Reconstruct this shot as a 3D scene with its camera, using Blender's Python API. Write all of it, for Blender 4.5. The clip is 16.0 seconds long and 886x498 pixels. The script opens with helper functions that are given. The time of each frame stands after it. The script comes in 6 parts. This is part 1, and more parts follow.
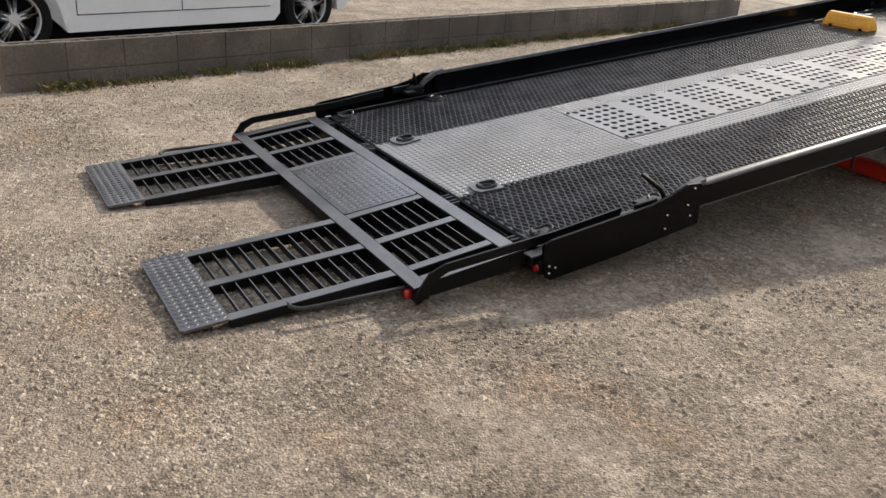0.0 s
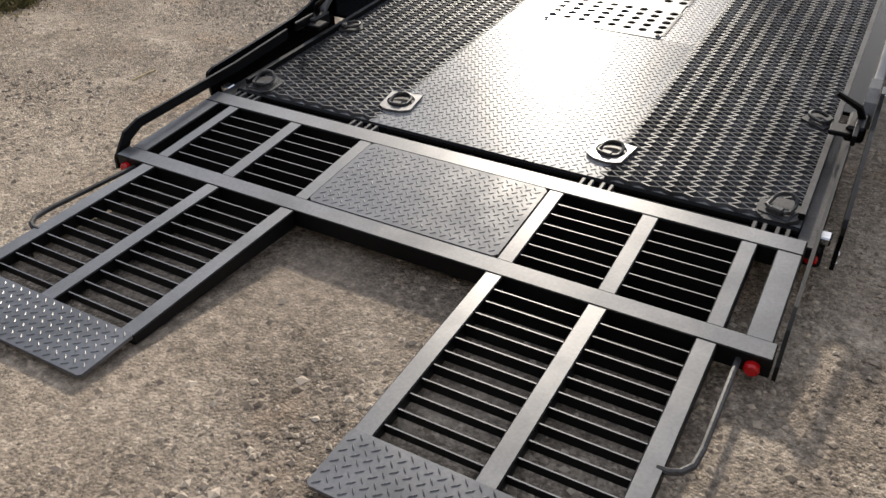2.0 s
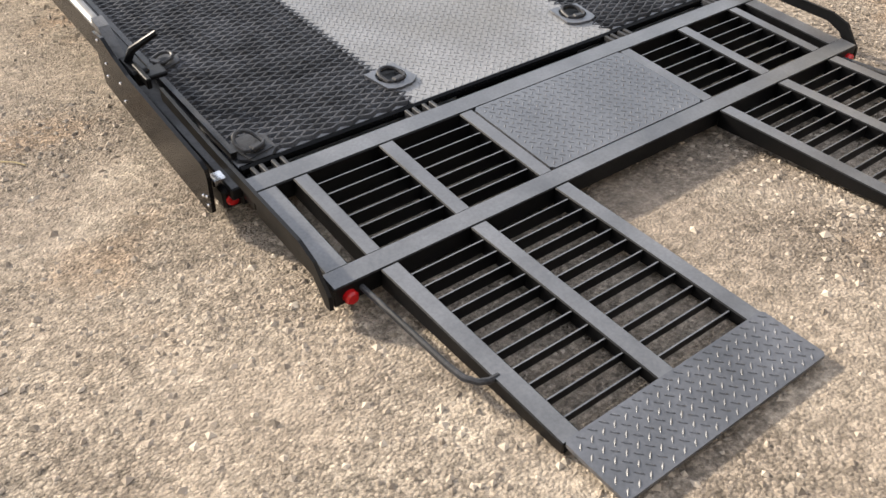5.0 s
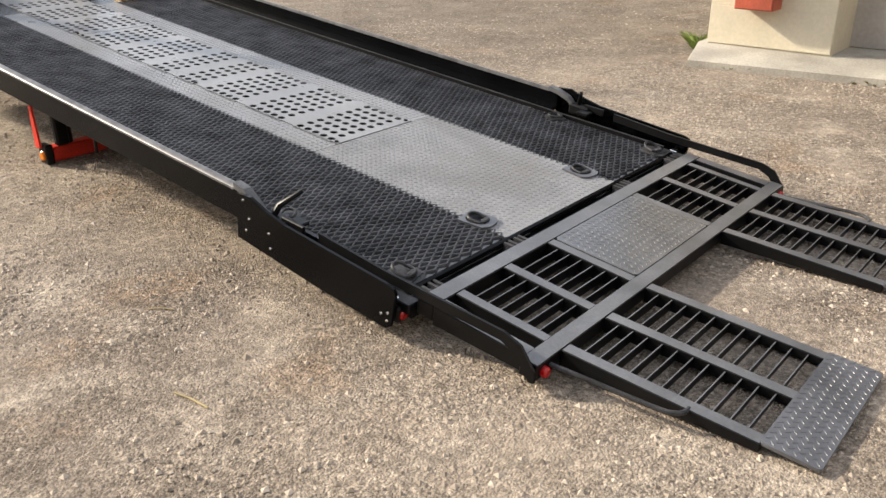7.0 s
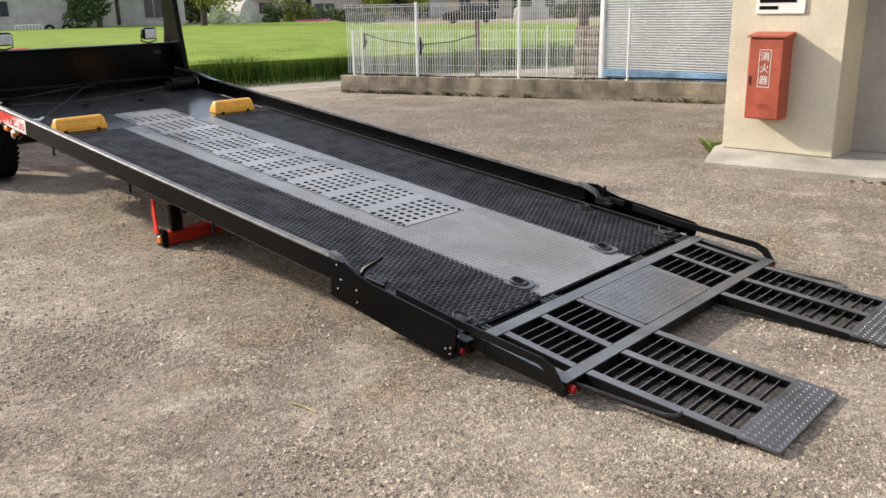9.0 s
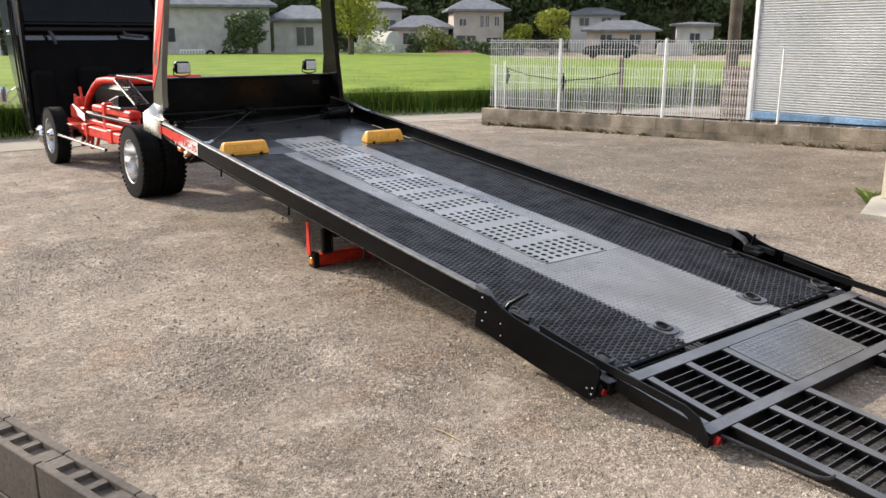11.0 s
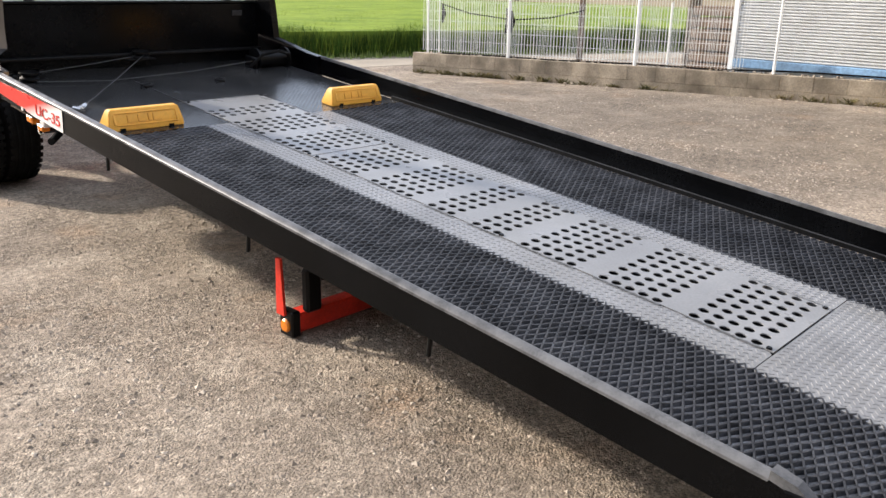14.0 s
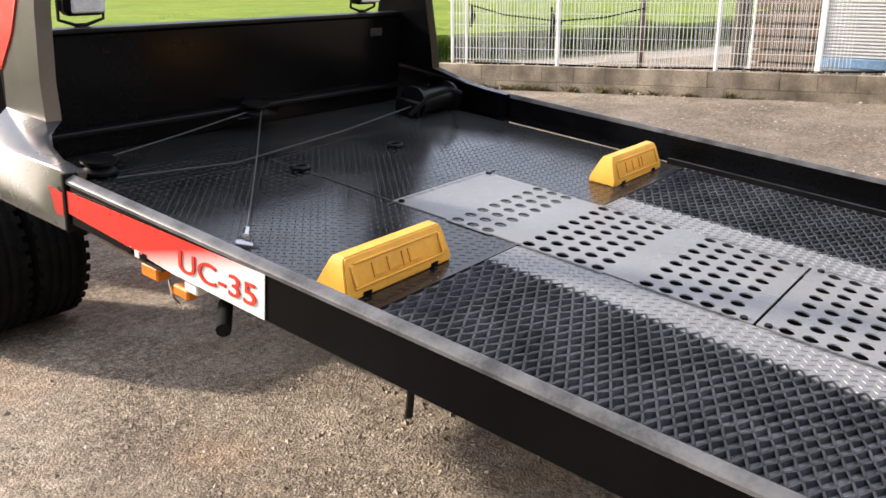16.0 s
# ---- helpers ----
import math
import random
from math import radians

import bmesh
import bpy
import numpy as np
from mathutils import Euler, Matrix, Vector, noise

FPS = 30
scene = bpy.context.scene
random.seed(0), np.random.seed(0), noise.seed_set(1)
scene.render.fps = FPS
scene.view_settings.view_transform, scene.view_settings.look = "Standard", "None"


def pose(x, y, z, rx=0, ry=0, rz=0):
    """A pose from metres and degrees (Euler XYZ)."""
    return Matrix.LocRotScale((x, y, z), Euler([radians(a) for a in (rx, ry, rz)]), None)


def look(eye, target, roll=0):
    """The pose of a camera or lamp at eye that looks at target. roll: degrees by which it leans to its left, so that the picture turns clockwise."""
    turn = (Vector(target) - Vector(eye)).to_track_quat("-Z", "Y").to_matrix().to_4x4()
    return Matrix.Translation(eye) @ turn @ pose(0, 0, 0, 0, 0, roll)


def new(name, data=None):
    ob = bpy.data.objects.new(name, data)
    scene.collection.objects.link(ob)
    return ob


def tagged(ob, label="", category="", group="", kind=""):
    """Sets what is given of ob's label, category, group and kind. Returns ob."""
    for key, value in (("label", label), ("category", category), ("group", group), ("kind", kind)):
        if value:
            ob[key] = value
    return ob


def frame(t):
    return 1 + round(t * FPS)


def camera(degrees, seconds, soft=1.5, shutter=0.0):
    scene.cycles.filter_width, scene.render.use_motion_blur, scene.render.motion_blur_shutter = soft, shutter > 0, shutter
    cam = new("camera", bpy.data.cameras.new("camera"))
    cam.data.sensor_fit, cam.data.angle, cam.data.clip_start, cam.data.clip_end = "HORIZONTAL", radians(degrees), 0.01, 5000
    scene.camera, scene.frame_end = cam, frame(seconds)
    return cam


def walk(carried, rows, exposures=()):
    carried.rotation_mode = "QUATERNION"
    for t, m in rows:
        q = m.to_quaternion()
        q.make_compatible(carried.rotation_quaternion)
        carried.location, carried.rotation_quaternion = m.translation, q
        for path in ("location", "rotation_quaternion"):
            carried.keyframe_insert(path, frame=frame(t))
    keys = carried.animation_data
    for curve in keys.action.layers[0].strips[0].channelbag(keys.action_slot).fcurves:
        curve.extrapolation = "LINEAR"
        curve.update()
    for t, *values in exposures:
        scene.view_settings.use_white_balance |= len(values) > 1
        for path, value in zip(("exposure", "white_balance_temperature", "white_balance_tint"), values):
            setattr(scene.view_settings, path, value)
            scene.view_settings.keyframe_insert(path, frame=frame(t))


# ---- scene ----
cam = camera(56.1, 16.0, soft=1.5)
PATH = [
    (0, (3.343, -1.854, 1.399), (1.79, -0.872, 0.61), 4.3),
    (0.5, (2.851, -1.897, 1.348), (1.459, -0.736, 0.502), 2.7),
    (1, (2.276, -1.999, 1.312), (1.008, -0.73, 0.429), 2.1),
    (1.5, (1.688, -2.127, 1.305), (0.604, -0.73, 0.371), 1.2),
    (2, (1.071, -2.2, 1.253), (0.271, -0.678, 0.23), 2.2),
    (2.5, (0.51, -2.273, 1.209), (-0.043, -0.73, 0.063), -0.9),
    (3, (0.003, -2.269, 1.148), (-0.32, -0.686, -0.03), -2.9),
    (3.2, (-0.173, -2.267, 1.172), (-0.361, -0.649, 0.012), -2.6),
    (5.3, (-1.887, -1.78, 1.268), (-0.853, -0.514, 0.114), -4.6),
    (5.5, (-2.014, -1.698, 1.264), (-0.907, -0.477, 0.132), -5.0),
    (6, (-2.286, -1.574, 1.323), (-0.98, -0.403, 0.362), -2.8),
    (6.5, (-2.659, -1.572, 1.366), (-1.251, -0.45, 0.495), -0.1),
    (7, (-2.856, -1.661, 1.417), (-1.453, -0.486, 0.61), -0.4),
    (7.5, (-3.057, -1.799, 1.449), (-1.694, -0.503, 0.77), -0.3),
    (8, (-3.305, -1.934, 1.49), (-1.904, -0.63, 0.911), -1.0),
    (8.2, (-3.377, -2.002, 1.505), (-1.967, -0.7, 0.944), -1.3),
    (10.3, (-3.66, -2.232, 1.55), (-2.273, -0.913, 0.97), -0.3),
    (10.5, (-3.676, -2.225, 1.571), (-2.346, -0.838, 1.017), -0.5),
    (11, (-3.68, -2.168, 1.578), (-2.477, -0.648, 1.086), -0.0),
    (11.5, (-3.562, -2.079, 1.555), (-2.393, -0.529, 1.075), 1.9),
    (12, (-3.396, -1.762, 1.507), (-2.21, -0.23, 1.01), 2.0),
    (12.5, (-3.183, -1.302, 1.473), (-1.923, 0.159, 0.948), 0.0),
    (13, (-3.038, -0.806, 1.462), (-1.706, 0.579, 0.909), -0.6),
    (13.5, (-2.923, -0.283, 1.46), (-1.509, 1.003, 0.871), -0.3),
    (14, (-2.722, 0.302, 1.379), (-1.326, 1.596, 0.765), 1.2),
    (14.5, (-2.621, 0.887, 1.399), (-1.238, 2.183, 0.758), 1.1),
    (15, (-2.508, 1.558, 1.385), (-1.108, 2.826, 0.728), -0.1),
    (15.5, (-2.34, 2.272, 1.389), (-0.922, 3.541, 0.775), -0.0),
    (16, (-2.192, 2.944, 1.362), (-0.678, 4.095, 0.744), -0.4),
]
walk(cam, [(t, look(eye, target, roll)) for t, eye, target, roll in PATH], [(0.0, 1.2, 6750, 10), (0.5, 1.2, 6750, 10), (1.5, 1.12, 6600, 10), (2.0, 1.02, 6600, 10), (2.5, 1.04, 6650, 10), (3.2, 1.27, 6750, 10), (5.5, 1.82, 6900, 10), (6.0, 1.84, 6800, 10), (6.5, 1.64, 6950, 10), (7.0, 1.56, 6950, 10), (7.5, 1.44, 6750, 10), (8.0, 1.34, 6650, 10), (10.5, 1.51, 6500, 10), (11.0, 1.46, 6450, 11), (13.0, 1.45, 6500, 12), (14.5, 1.75, 6500, 11), (15.0, 1.78, 6500, 10), (16.0, 1.78, 6750, 14)])

# ---- sky and sun ----
SUN = Vector((-0.71, 1.75, 1.0)).normalized()
world = bpy.data.worlds.new("sky")
scene.world = world
world.use_nodes = True
wn = world.node_tree.nodes
sky = wn.new("ShaderNodeTexSky")
sky.sky_type = "NISHITA"
sky.sun_disc = False
sky.sun_elevation = math.asin(SUN.z)
sky.sun_rotation = math.atan2(SUN.x, SUN.y) % (2 * math.pi)
sky.air_density, sky.dust_density, sky.ozone_density = 1.0, 1.6, 1.0
wn["Background"].inputs["Strength"].default_value = 0.15
haze = wn.new("ShaderNodeMix")
haze.data_type = "RGBA"
haze.inputs["Factor"].default_value, haze.inputs["B"].default_value = 0.55, (3.05, 3.12, 3.28, 1)
world.node_tree.links.new(sky.outputs[0], haze.inputs["A"])
world.node_tree.links.new(haze.outputs["Result"], wn["Background"].inputs["Color"])
sun_data = bpy.data.lights.new("sun", "SUN")
sun_data.energy, sun_data.angle, sun_data.color = 2.3, radians(3), (1.0, 0.92, 0.80)
sun = new("sun", sun_data)
sun.matrix_world = look((0, 0, 30), Vector((0, 0, 30)) - SUN)


# ---- materials ----
def mat(name, color, rough=0.6, metal=0.0, vary=0.15, scale=6.0, fine=60.0, bump=0.0, bump_scale=None, color2=None, spec=0.5, rough_vary=0.1, coat=0.0, island=0.0, stain=None):
    """A procedural surface: base colour varied at two scales, fine relief, uneven gloss."""
    m = bpy.data.materials.new(name)
    m.use_nodes = True
    nt = m.node_tree
    bs = nt.nodes["Principled BSDF"]
    geo = nt.nodes.new("ShaderNodeNewGeometry")

    def noise_tex(s, detail=4.0):
        n = nt.nodes.new("ShaderNodeTexNoise")
        n.inputs["Scale"].default_value, n.inputs["Detail"].default_value = s, detail
        nt.links.new(geo.outputs["Position"], n.inputs["Vector"])
        return n.outputs["Fac"]

    def mix(fac, a, b, kind="MIX"):
        x = nt.nodes.new("ShaderNodeMix")
        x.data_type, x.blend_type = "RGBA", kind
        for sock, v in ((x.inputs["Factor"], fac), (x.inputs["A"], a), (x.inputs["B"], b)):
            if isinstance(v, (int, float)):
                sock.default_value = v
            elif isinstance(v, tuple):
                sock.default_value = (*v[:3], 1)
            else:
                nt.links.new(v, sock)
        return x.outputs["Result"]

    def ramp(fac, lo, hi):
        r = nt.nodes.new("ShaderNodeMapRange")
        r.inputs["From Min"].default_value, r.inputs["From Max"].default_value = lo, hi
        nt.links.new(fac, r.inputs["Value"])
        return r.outputs["Result"]

    c = np.array(color, float)
    big, small = ramp(noise_tex(scale), 0.3, 0.7), ramp(noise_tex(fine, 6.0), 0.3, 0.7)
    other = tuple(color2) if color2 else tuple(np.clip(c * (1 - 1.6 * vary), 0, 1))
    col = mix(big, tuple(np.clip(c * (1 + vary), 0, 1)), other)
    col = mix(small, col, mix(1.0, col, (1 - 1.4 * vary,) * 3, "MULTIPLY"))
    if stain:
        tint, lo, hi, s = stain
        col = mix(ramp(noise_tex(s, 5.0), lo, hi), col, tuple(tint))
    if island:
        info = nt.nodes.new("ShaderNodeObjectInfo")
        col = mix(info.outputs["Random"], col, mix(1.0, col, (1 - island,) * 3, "MULTIPLY"))
    nt.links.new(col, bs.inputs["Base Color"])
    bs.inputs["Metallic"].default_value = metal
    bs.inputs["Specular IOR Level"].default_value = spec
    bs.inputs["Coat Weight"].default_value = coat
    bs.inputs["Coat Roughness"].default_value = 0.08
    r = nt.nodes.new("ShaderNodeMapRange")
    r.inputs["To Min"].default_value, r.inputs["To Max"].default_value = max(0.02, rough - rough_vary), min(1, rough + rough_vary)
    nt.links.new(noise_tex(scale * 2.3), r.inputs["Value"])
    nt.links.new(r.outputs["Result"], bs.inputs["Roughness"])
    if bump:
        b = nt.nodes.new("ShaderNodeBump")
        b.inputs["Strength"].default_value, b.inputs["Distance"].default_value = bump, 0.004
        nt.links.new(noise_tex(bump_scale or fine, 8.0), b.inputs["Height"])
        nt.links.new(b.outputs["Normal"], bs.inputs["Normal"])
    return m


def glass(name, tint=(0.9, 0.95, 0.95), rough=0.02):
    m = bpy.data.materials.new(name)
    m.use_nodes = True
    b = m.node_tree.nodes["Principled BSDF"]
    b.inputs["Base Color"].default_value = (*tint, 1)
    b.inputs["Roughness"].default_value, b.inputs["Transmission Weight"].default_value = rough, 0.9
    return m


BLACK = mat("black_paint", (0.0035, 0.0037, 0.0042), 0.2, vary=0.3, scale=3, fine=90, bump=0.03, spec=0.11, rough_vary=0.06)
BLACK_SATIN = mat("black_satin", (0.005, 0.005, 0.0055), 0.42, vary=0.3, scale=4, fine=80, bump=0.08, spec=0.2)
DECK = mat("deck_paint", (0.012, 0.012, 0.0123), 0.20, vary=0.35, scale=2.2, fine=120, bump=0.03, spec=0.5, rough_vary=0.14, stain=((0.032, 0.030, 0.027), 0.5, 0.75, 3.0))
PLATE = mat("worn_grey_plate", (0.245, 0.247, 0.252), 0.30, vary=0.12, scale=2.5, fine=110, bump=0.04, spec=0.20, rough_vary=0.1, stain=((0.18, 0.177, 0.17), 0.5, 0.8, 2.0))
TAIL = mat("worn_tail_plate", (0.245, 0.247, 0.252), 0.30, vary=0.14, scale=3.5, fine=110, bump=0.04, spec=0.07, rough_vary=0.1, stain=((0.18, 0.177, 0.17), 0.5, 0.8, 2.0))
TRAY = mat("tread_tray", (0.23, 0.23, 0.238), 0.45, vary=0.3, scale=12, fine=140, bump=0.08, spec=0.4)
MESH = mat("mesh_steel", (0.068, 0.070, 0.077), 0.46, vary=0.35, scale=8, fine=150, bump=0.15, spec=0.09)
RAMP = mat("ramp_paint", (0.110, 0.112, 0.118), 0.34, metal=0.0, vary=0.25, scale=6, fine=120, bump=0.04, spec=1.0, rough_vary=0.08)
TIP = mat("tip_plate_paint", (0.085, 0.088, 0.098), 0.33, metal=0.0, vary=0.25, scale=7, fine=120, bump=0.05, spec=0.9)
WELD = mat("ramp_centre_plate", (0.09, 0.092, 0.098), 0.24, metal=0.0, vary=0.2, scale=4, fine=120, bump=0.05, spec=1.0)
# rail tops: the sky's sheen is put into this paler base grey
RAILTOP = mat("rail_top_sky_sheen", (0.115, 0.115, 0.118), 0.36, vary=0.3, scale=9, fine=140, bump=0.06, spec=0.25, stain=((0.16, 0.16, 0.162), 0.4, 0.8, 14.0))
LIP = mat("worn_edge", (0.055, 0.055, 0.058), 0.42, vary=0.35, scale=9, fine=140, bump=0.1, spec=0.16)
GREYM = mat("grey_metallic", (0.15, 0.142, 0.135), 0.36, metal=0.8, vary=0.1, scale=5, fine=200, coat=0.1)
SILVER = mat("silver_panel", (0.20, 0.197, 0.195), 0.26, metal=0.95, vary=0.08, scale=4, fine=180)
CHROME = mat("bright_steel", (0.62, 0.62, 0.63), 0.22, metal=1.0, vary=0.1, scale=20, fine=200)
ROPE = mat("wire_rope", (0.075, 0.075, 0.076), 0.5, metal=0.2, vary=0.3, scale=60, fine=400, bump=0.5)
RED = mat("red_paint", (0.72, 0.042, 0.022), 0.5, vary=0.18, scale=7, fine=90, bump=0.05, spec=0.3)
REDLENS = mat("red_lens", (0.42, 0.008, 0.010), 0.14, vary=0.1, scale=30, fine=150)
ORANGE = mat("orange_lens", (0.75, 0.22, 0.02), 0.2, vary=0.1, scale=30, fine=150)
WHITEP = mat("white_decal", (0.78, 0.76, 0.72), 0.35, vary=0.06, scale=9, fine=100)
YELLOW = mat("yellow_rubber", (0.86, 0.43, 0.055), 0.5, vary=0.08, scale=12, fine=90, bump=0.12)
# darker copy of the chock yellow: shade of the moulded grooves
YELLOW_DARK = mat("yellow_groove_shade", (0.76, 0.35, 0.04), 0.55, vary=0.1, scale=12, fine=90, bump=0.12)
RUBBER = mat("tyre_rubber", (0.012, 0.0118, 0.0115), 0.85, vary=0.25, scale=12, fine=120, bump=0.3, spec=0.1)


def gravel(name, base, dark, pale, stones=True):
    """Compacted grit: small stones of many tones, worn patches at walking size, strong fine relief."""
    m = bpy.data.materials.new(name)
    m.use_nodes = True
    nt = m.node_tree
    N, L = nt.nodes.new, nt.links.new
    bs = nt.nodes["Principled BSDF"]
    geo = N("ShaderNodeNewGeometry")

    def tex(kind, scale, detail=5.0):
        t = N(kind)
        t.inputs["Scale"].default_value = scale
        if "Detail" in t.inputs and kind == "ShaderNodeTexNoise":
            t.inputs["Detail"].default_value = detail
        L(geo.outputs["Position"], t.inputs["Vector"])
        return t

    def rng(sock, a, b, c=0.0, d=1.0):
        r = N("ShaderNodeMapRange")
        for key, v in (("From Min", a), ("From Max", b), ("To Min", c), ("To Max", d)):
            r.inputs[key].default_value = v
        L(sock, r.inputs["Value"])
        return r.outputs["Result"]

    def mix(f, a, b, kind="MIX"):
        x = N("ShaderNodeMix")
        x.data_type, x.blend_type = "RGBA", kind
        for sock, v in ((x.inputs["Factor"], f), (x.inputs["A"], a), (x.inputs["B"], b)):
            if isinstance(v, (int, float)):
                sock.default_value = v
            elif isinstance(v, tuple):
                sock.default_value = (*v, 1)
            else:
                L(v, sock)
        return x.outputs["Result"]

    def grit(scale, detail, rough):
        t = tex("ShaderNodeTexNoise", scale, detail)
        t.inputs["Roughness"].default_value = rough
        return t.outputs["Fac"]

    def shade(col, sock, lo, hi, a, b):
        comb = N("ShaderNodeCombineColor")
        tone = rng(sock, lo, hi, a, b)
        for ch in ("Red", "Green", "Blue"):
            L(tone, comb.inputs[ch])
        return mix(1.0, col, comb.outputs["Color"], "MULTIPLY")

    big, mid = tex("ShaderNodeTexNoise", 0.55), tex("ShaderNodeTexNoise", 2.6, 7.0)
    col = mix(rng(big.outputs["Fac"], 0.42, 0.60), base, dark)
    col = mix(rng(mid.outputs["Fac"], 0.50, 0.70), col, pale)
    rust = tex("ShaderNodeTexNoise", 1.7, 4.0)
    col = mix(rng(rust.outputs["Fac"], 0.57, 0.72, 0.0, 0.5), col, (0.33, 0.215, 0.13))
    # darker oval patch with a frayed edge, before the cream building
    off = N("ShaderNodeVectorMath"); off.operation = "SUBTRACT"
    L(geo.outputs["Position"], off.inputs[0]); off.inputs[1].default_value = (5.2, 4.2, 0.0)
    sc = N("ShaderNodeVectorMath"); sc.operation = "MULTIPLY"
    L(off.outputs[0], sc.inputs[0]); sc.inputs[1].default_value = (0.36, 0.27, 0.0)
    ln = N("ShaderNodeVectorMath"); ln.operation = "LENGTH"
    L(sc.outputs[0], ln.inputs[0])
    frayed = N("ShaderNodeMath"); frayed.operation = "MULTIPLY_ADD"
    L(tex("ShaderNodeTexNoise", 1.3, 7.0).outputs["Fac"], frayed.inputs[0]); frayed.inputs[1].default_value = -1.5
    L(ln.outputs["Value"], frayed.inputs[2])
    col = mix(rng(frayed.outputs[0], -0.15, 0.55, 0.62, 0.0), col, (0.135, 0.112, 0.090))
    # hand-sized mottling, then grit in patches between trodden, smoother crust
    col = shade(col, grit(7.0, 7.0, 0.7), 0.34, 0.66, 0.80, 1.16)
    col = shade(col, grit(26.0, 8.0, 0.75), 0.39, 0.61, 0.68, 1.26)
    loose = rng(tex("ShaderNodeTexNoise", 1.9, 6.0).outputs["Fac"], 0.36, 0.62, 0.35, 1.0)
    col = mix(loose, col, shade(col, grit(70.0, 9.0, 0.78), 0.38, 0.60, 0.42, 1.42))
    cells = [tex("ShaderNodeTexVoronoi", v) for v in (48.0, 120.0)]
    for c, k in zip(cells, (0.22, 0.34)):
        bw = N("ShaderNodeRGBToBW")
        L(c.outputs["Color"], bw.inputs["Color"])
        col = mix(loose, col, shade(col, bw.outputs["Val"], 0.15, 0.7, 1.0 - k, 1.0 + k * 0.6))
    L(col, bs.inputs["Base Color"])
    bs.inputs["Roughness"].default_value = 0.93
    bs.inputs["Specular IOR Level"].default_value = 0.2
    h1 = N("ShaderNodeMath"); h1.operation = "MULTIPLY_ADD"
    L(cells[1].outputs["Distance"], h1.inputs[0]); h1.inputs[1].default_value = -0.55
    L(grit(42.0, 11.0, 0.74), h1.inputs[2])
    h2 = N("ShaderNodeMath"); h2.operation = "MULTIPLY"
    L(h1.outputs[0], h2.inputs[0]); L(loose, h2.inputs[1])
    bmp = N("ShaderNodeBump")
    bmp.inputs["Strength"].default_value, bmp.inputs["Distance"].default_value = 0.85, 0.024
    L(h2.outputs[0], bmp.inputs["Height"])
    L(bmp.outputs["Normal"], bs.inputs["Normal"])
    return m


def stone_tones(name):
    m = bpy.data.materials.new(name)
    m.use_nodes = True
    nt = m.node_tree
    geo, ramp = nt.nodes.new("ShaderNodeNewGeometry"), nt.nodes.new("ShaderNodeValToRGB")
    ramp.color_ramp.elements[0].color = (0.17, 0.138, 0.106, 1)
    ramp.color_ramp.elements[1].color = (0.47, 0.40, 0.32, 1)
    e = ramp.color_ramp.elements.new(0.5)
    e.color = (0.315, 0.26, 0.203, 1)
    nt.links.new(geo.outputs["Random Per Island"], ramp.inputs["Fac"])
    nt.links.new(ramp.outputs["Color"], nt.nodes["Principled BSDF"].inputs["Base Color"])
    nt.nodes["Principled BSDF"].inputs["Roughness"].default_value = 0.9
    return m


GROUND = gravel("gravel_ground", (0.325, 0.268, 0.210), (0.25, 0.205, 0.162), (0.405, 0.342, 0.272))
PEBBLE = stone_tones("pebble")
CONCRETE = mat("weathered_block", (0.44, 0.365, 0.27), 0.9, vary=0.24, scale=4, fine=50, bump=0.6, island=0.22, stain=((0.13, 0.105, 0.075), 0.48, 0.74, 2.6))
BLOCK_BROWN = mat("brown_stained_block", (0.165, 0.137, 0.112), 0.9, vary=0.3, scale=2.4, fine=50, bump=0.6, island=0.08, stain=((0.085, 0.072, 0.055), 0.42, 0.72, 2.2))
CONC_LIGHT = mat("concrete_slab", (0.42, 0.39, 0.33), 0.88, vary=0.18, scale=3, fine=60, bump=0.4)
ROAD = mat("road_surface", (0.31, 0.265, 0.205), 0.9, vary=0.14, scale=1, fine=30, bump=0.3)
DRYLAND = mat("dry_field", (0.30, 0.235, 0.14), 0.9, vary=0.25, scale=0.4, fine=8, bump=0.5)
GRASS = mat("field_green", (0.190, 0.245, 0.033), 0.85, vary=0.25, scale=0.8, fine=6, bump=0.5, color2=(0.135, 0.20, 0.025), spec=0.08)
# darker copy of the field green: shade among the front stalks put into colour
GRASS_SHADE = mat("crop_green_shaded", (0.058, 0.115, 0.018), 0.8, vary=0.35, scale=2.0, fine=14, spec=0.1)
WEED = mat("weed_green", (0.20, 0.27, 0.06), 0.75, vary=0.3, scale=8, fine=40)
DRY = mat("dry_straw", (0.45, 0.36, 0.18), 0.8, vary=0.2, scale=8, fine=40)
WHITE_WIRE = mat("white_wire", (0.80, 0.80, 0.78), 0.45, vary=0.06, scale=4, fine=30)
SHUTTER = mat("white_corrugated", (0.55, 0.555, 0.55), 0.45, vary=0.08, scale=0.8, fine=12)
BLUE = mat("blue_sheet", (0.21, 0.36, 0.55), 0.6, vary=0.25, scale=3, fine=30)
CREAM = mat("cream_panel", (0.60, 0.54, 0.41), 0.6, vary=0.08, scale=2, fine=40, bump=0.1)
GREYWALL = mat("grey_wall", (0.42, 0.385, 0.345), 0.75, vary=0.1, scale=2, fine=30)
EXTRED = mat("faded_red_enamel", (0.42, 0.085, 0.045), 0.45, vary=0.15, scale=6, fine=60)
CARWHITE = mat("white_car_paint", (0.72, 0.72, 0.71), 0.25, vary=0.03, scale=2, fine=40, coat=0.6)
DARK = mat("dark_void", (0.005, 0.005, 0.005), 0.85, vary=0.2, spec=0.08)
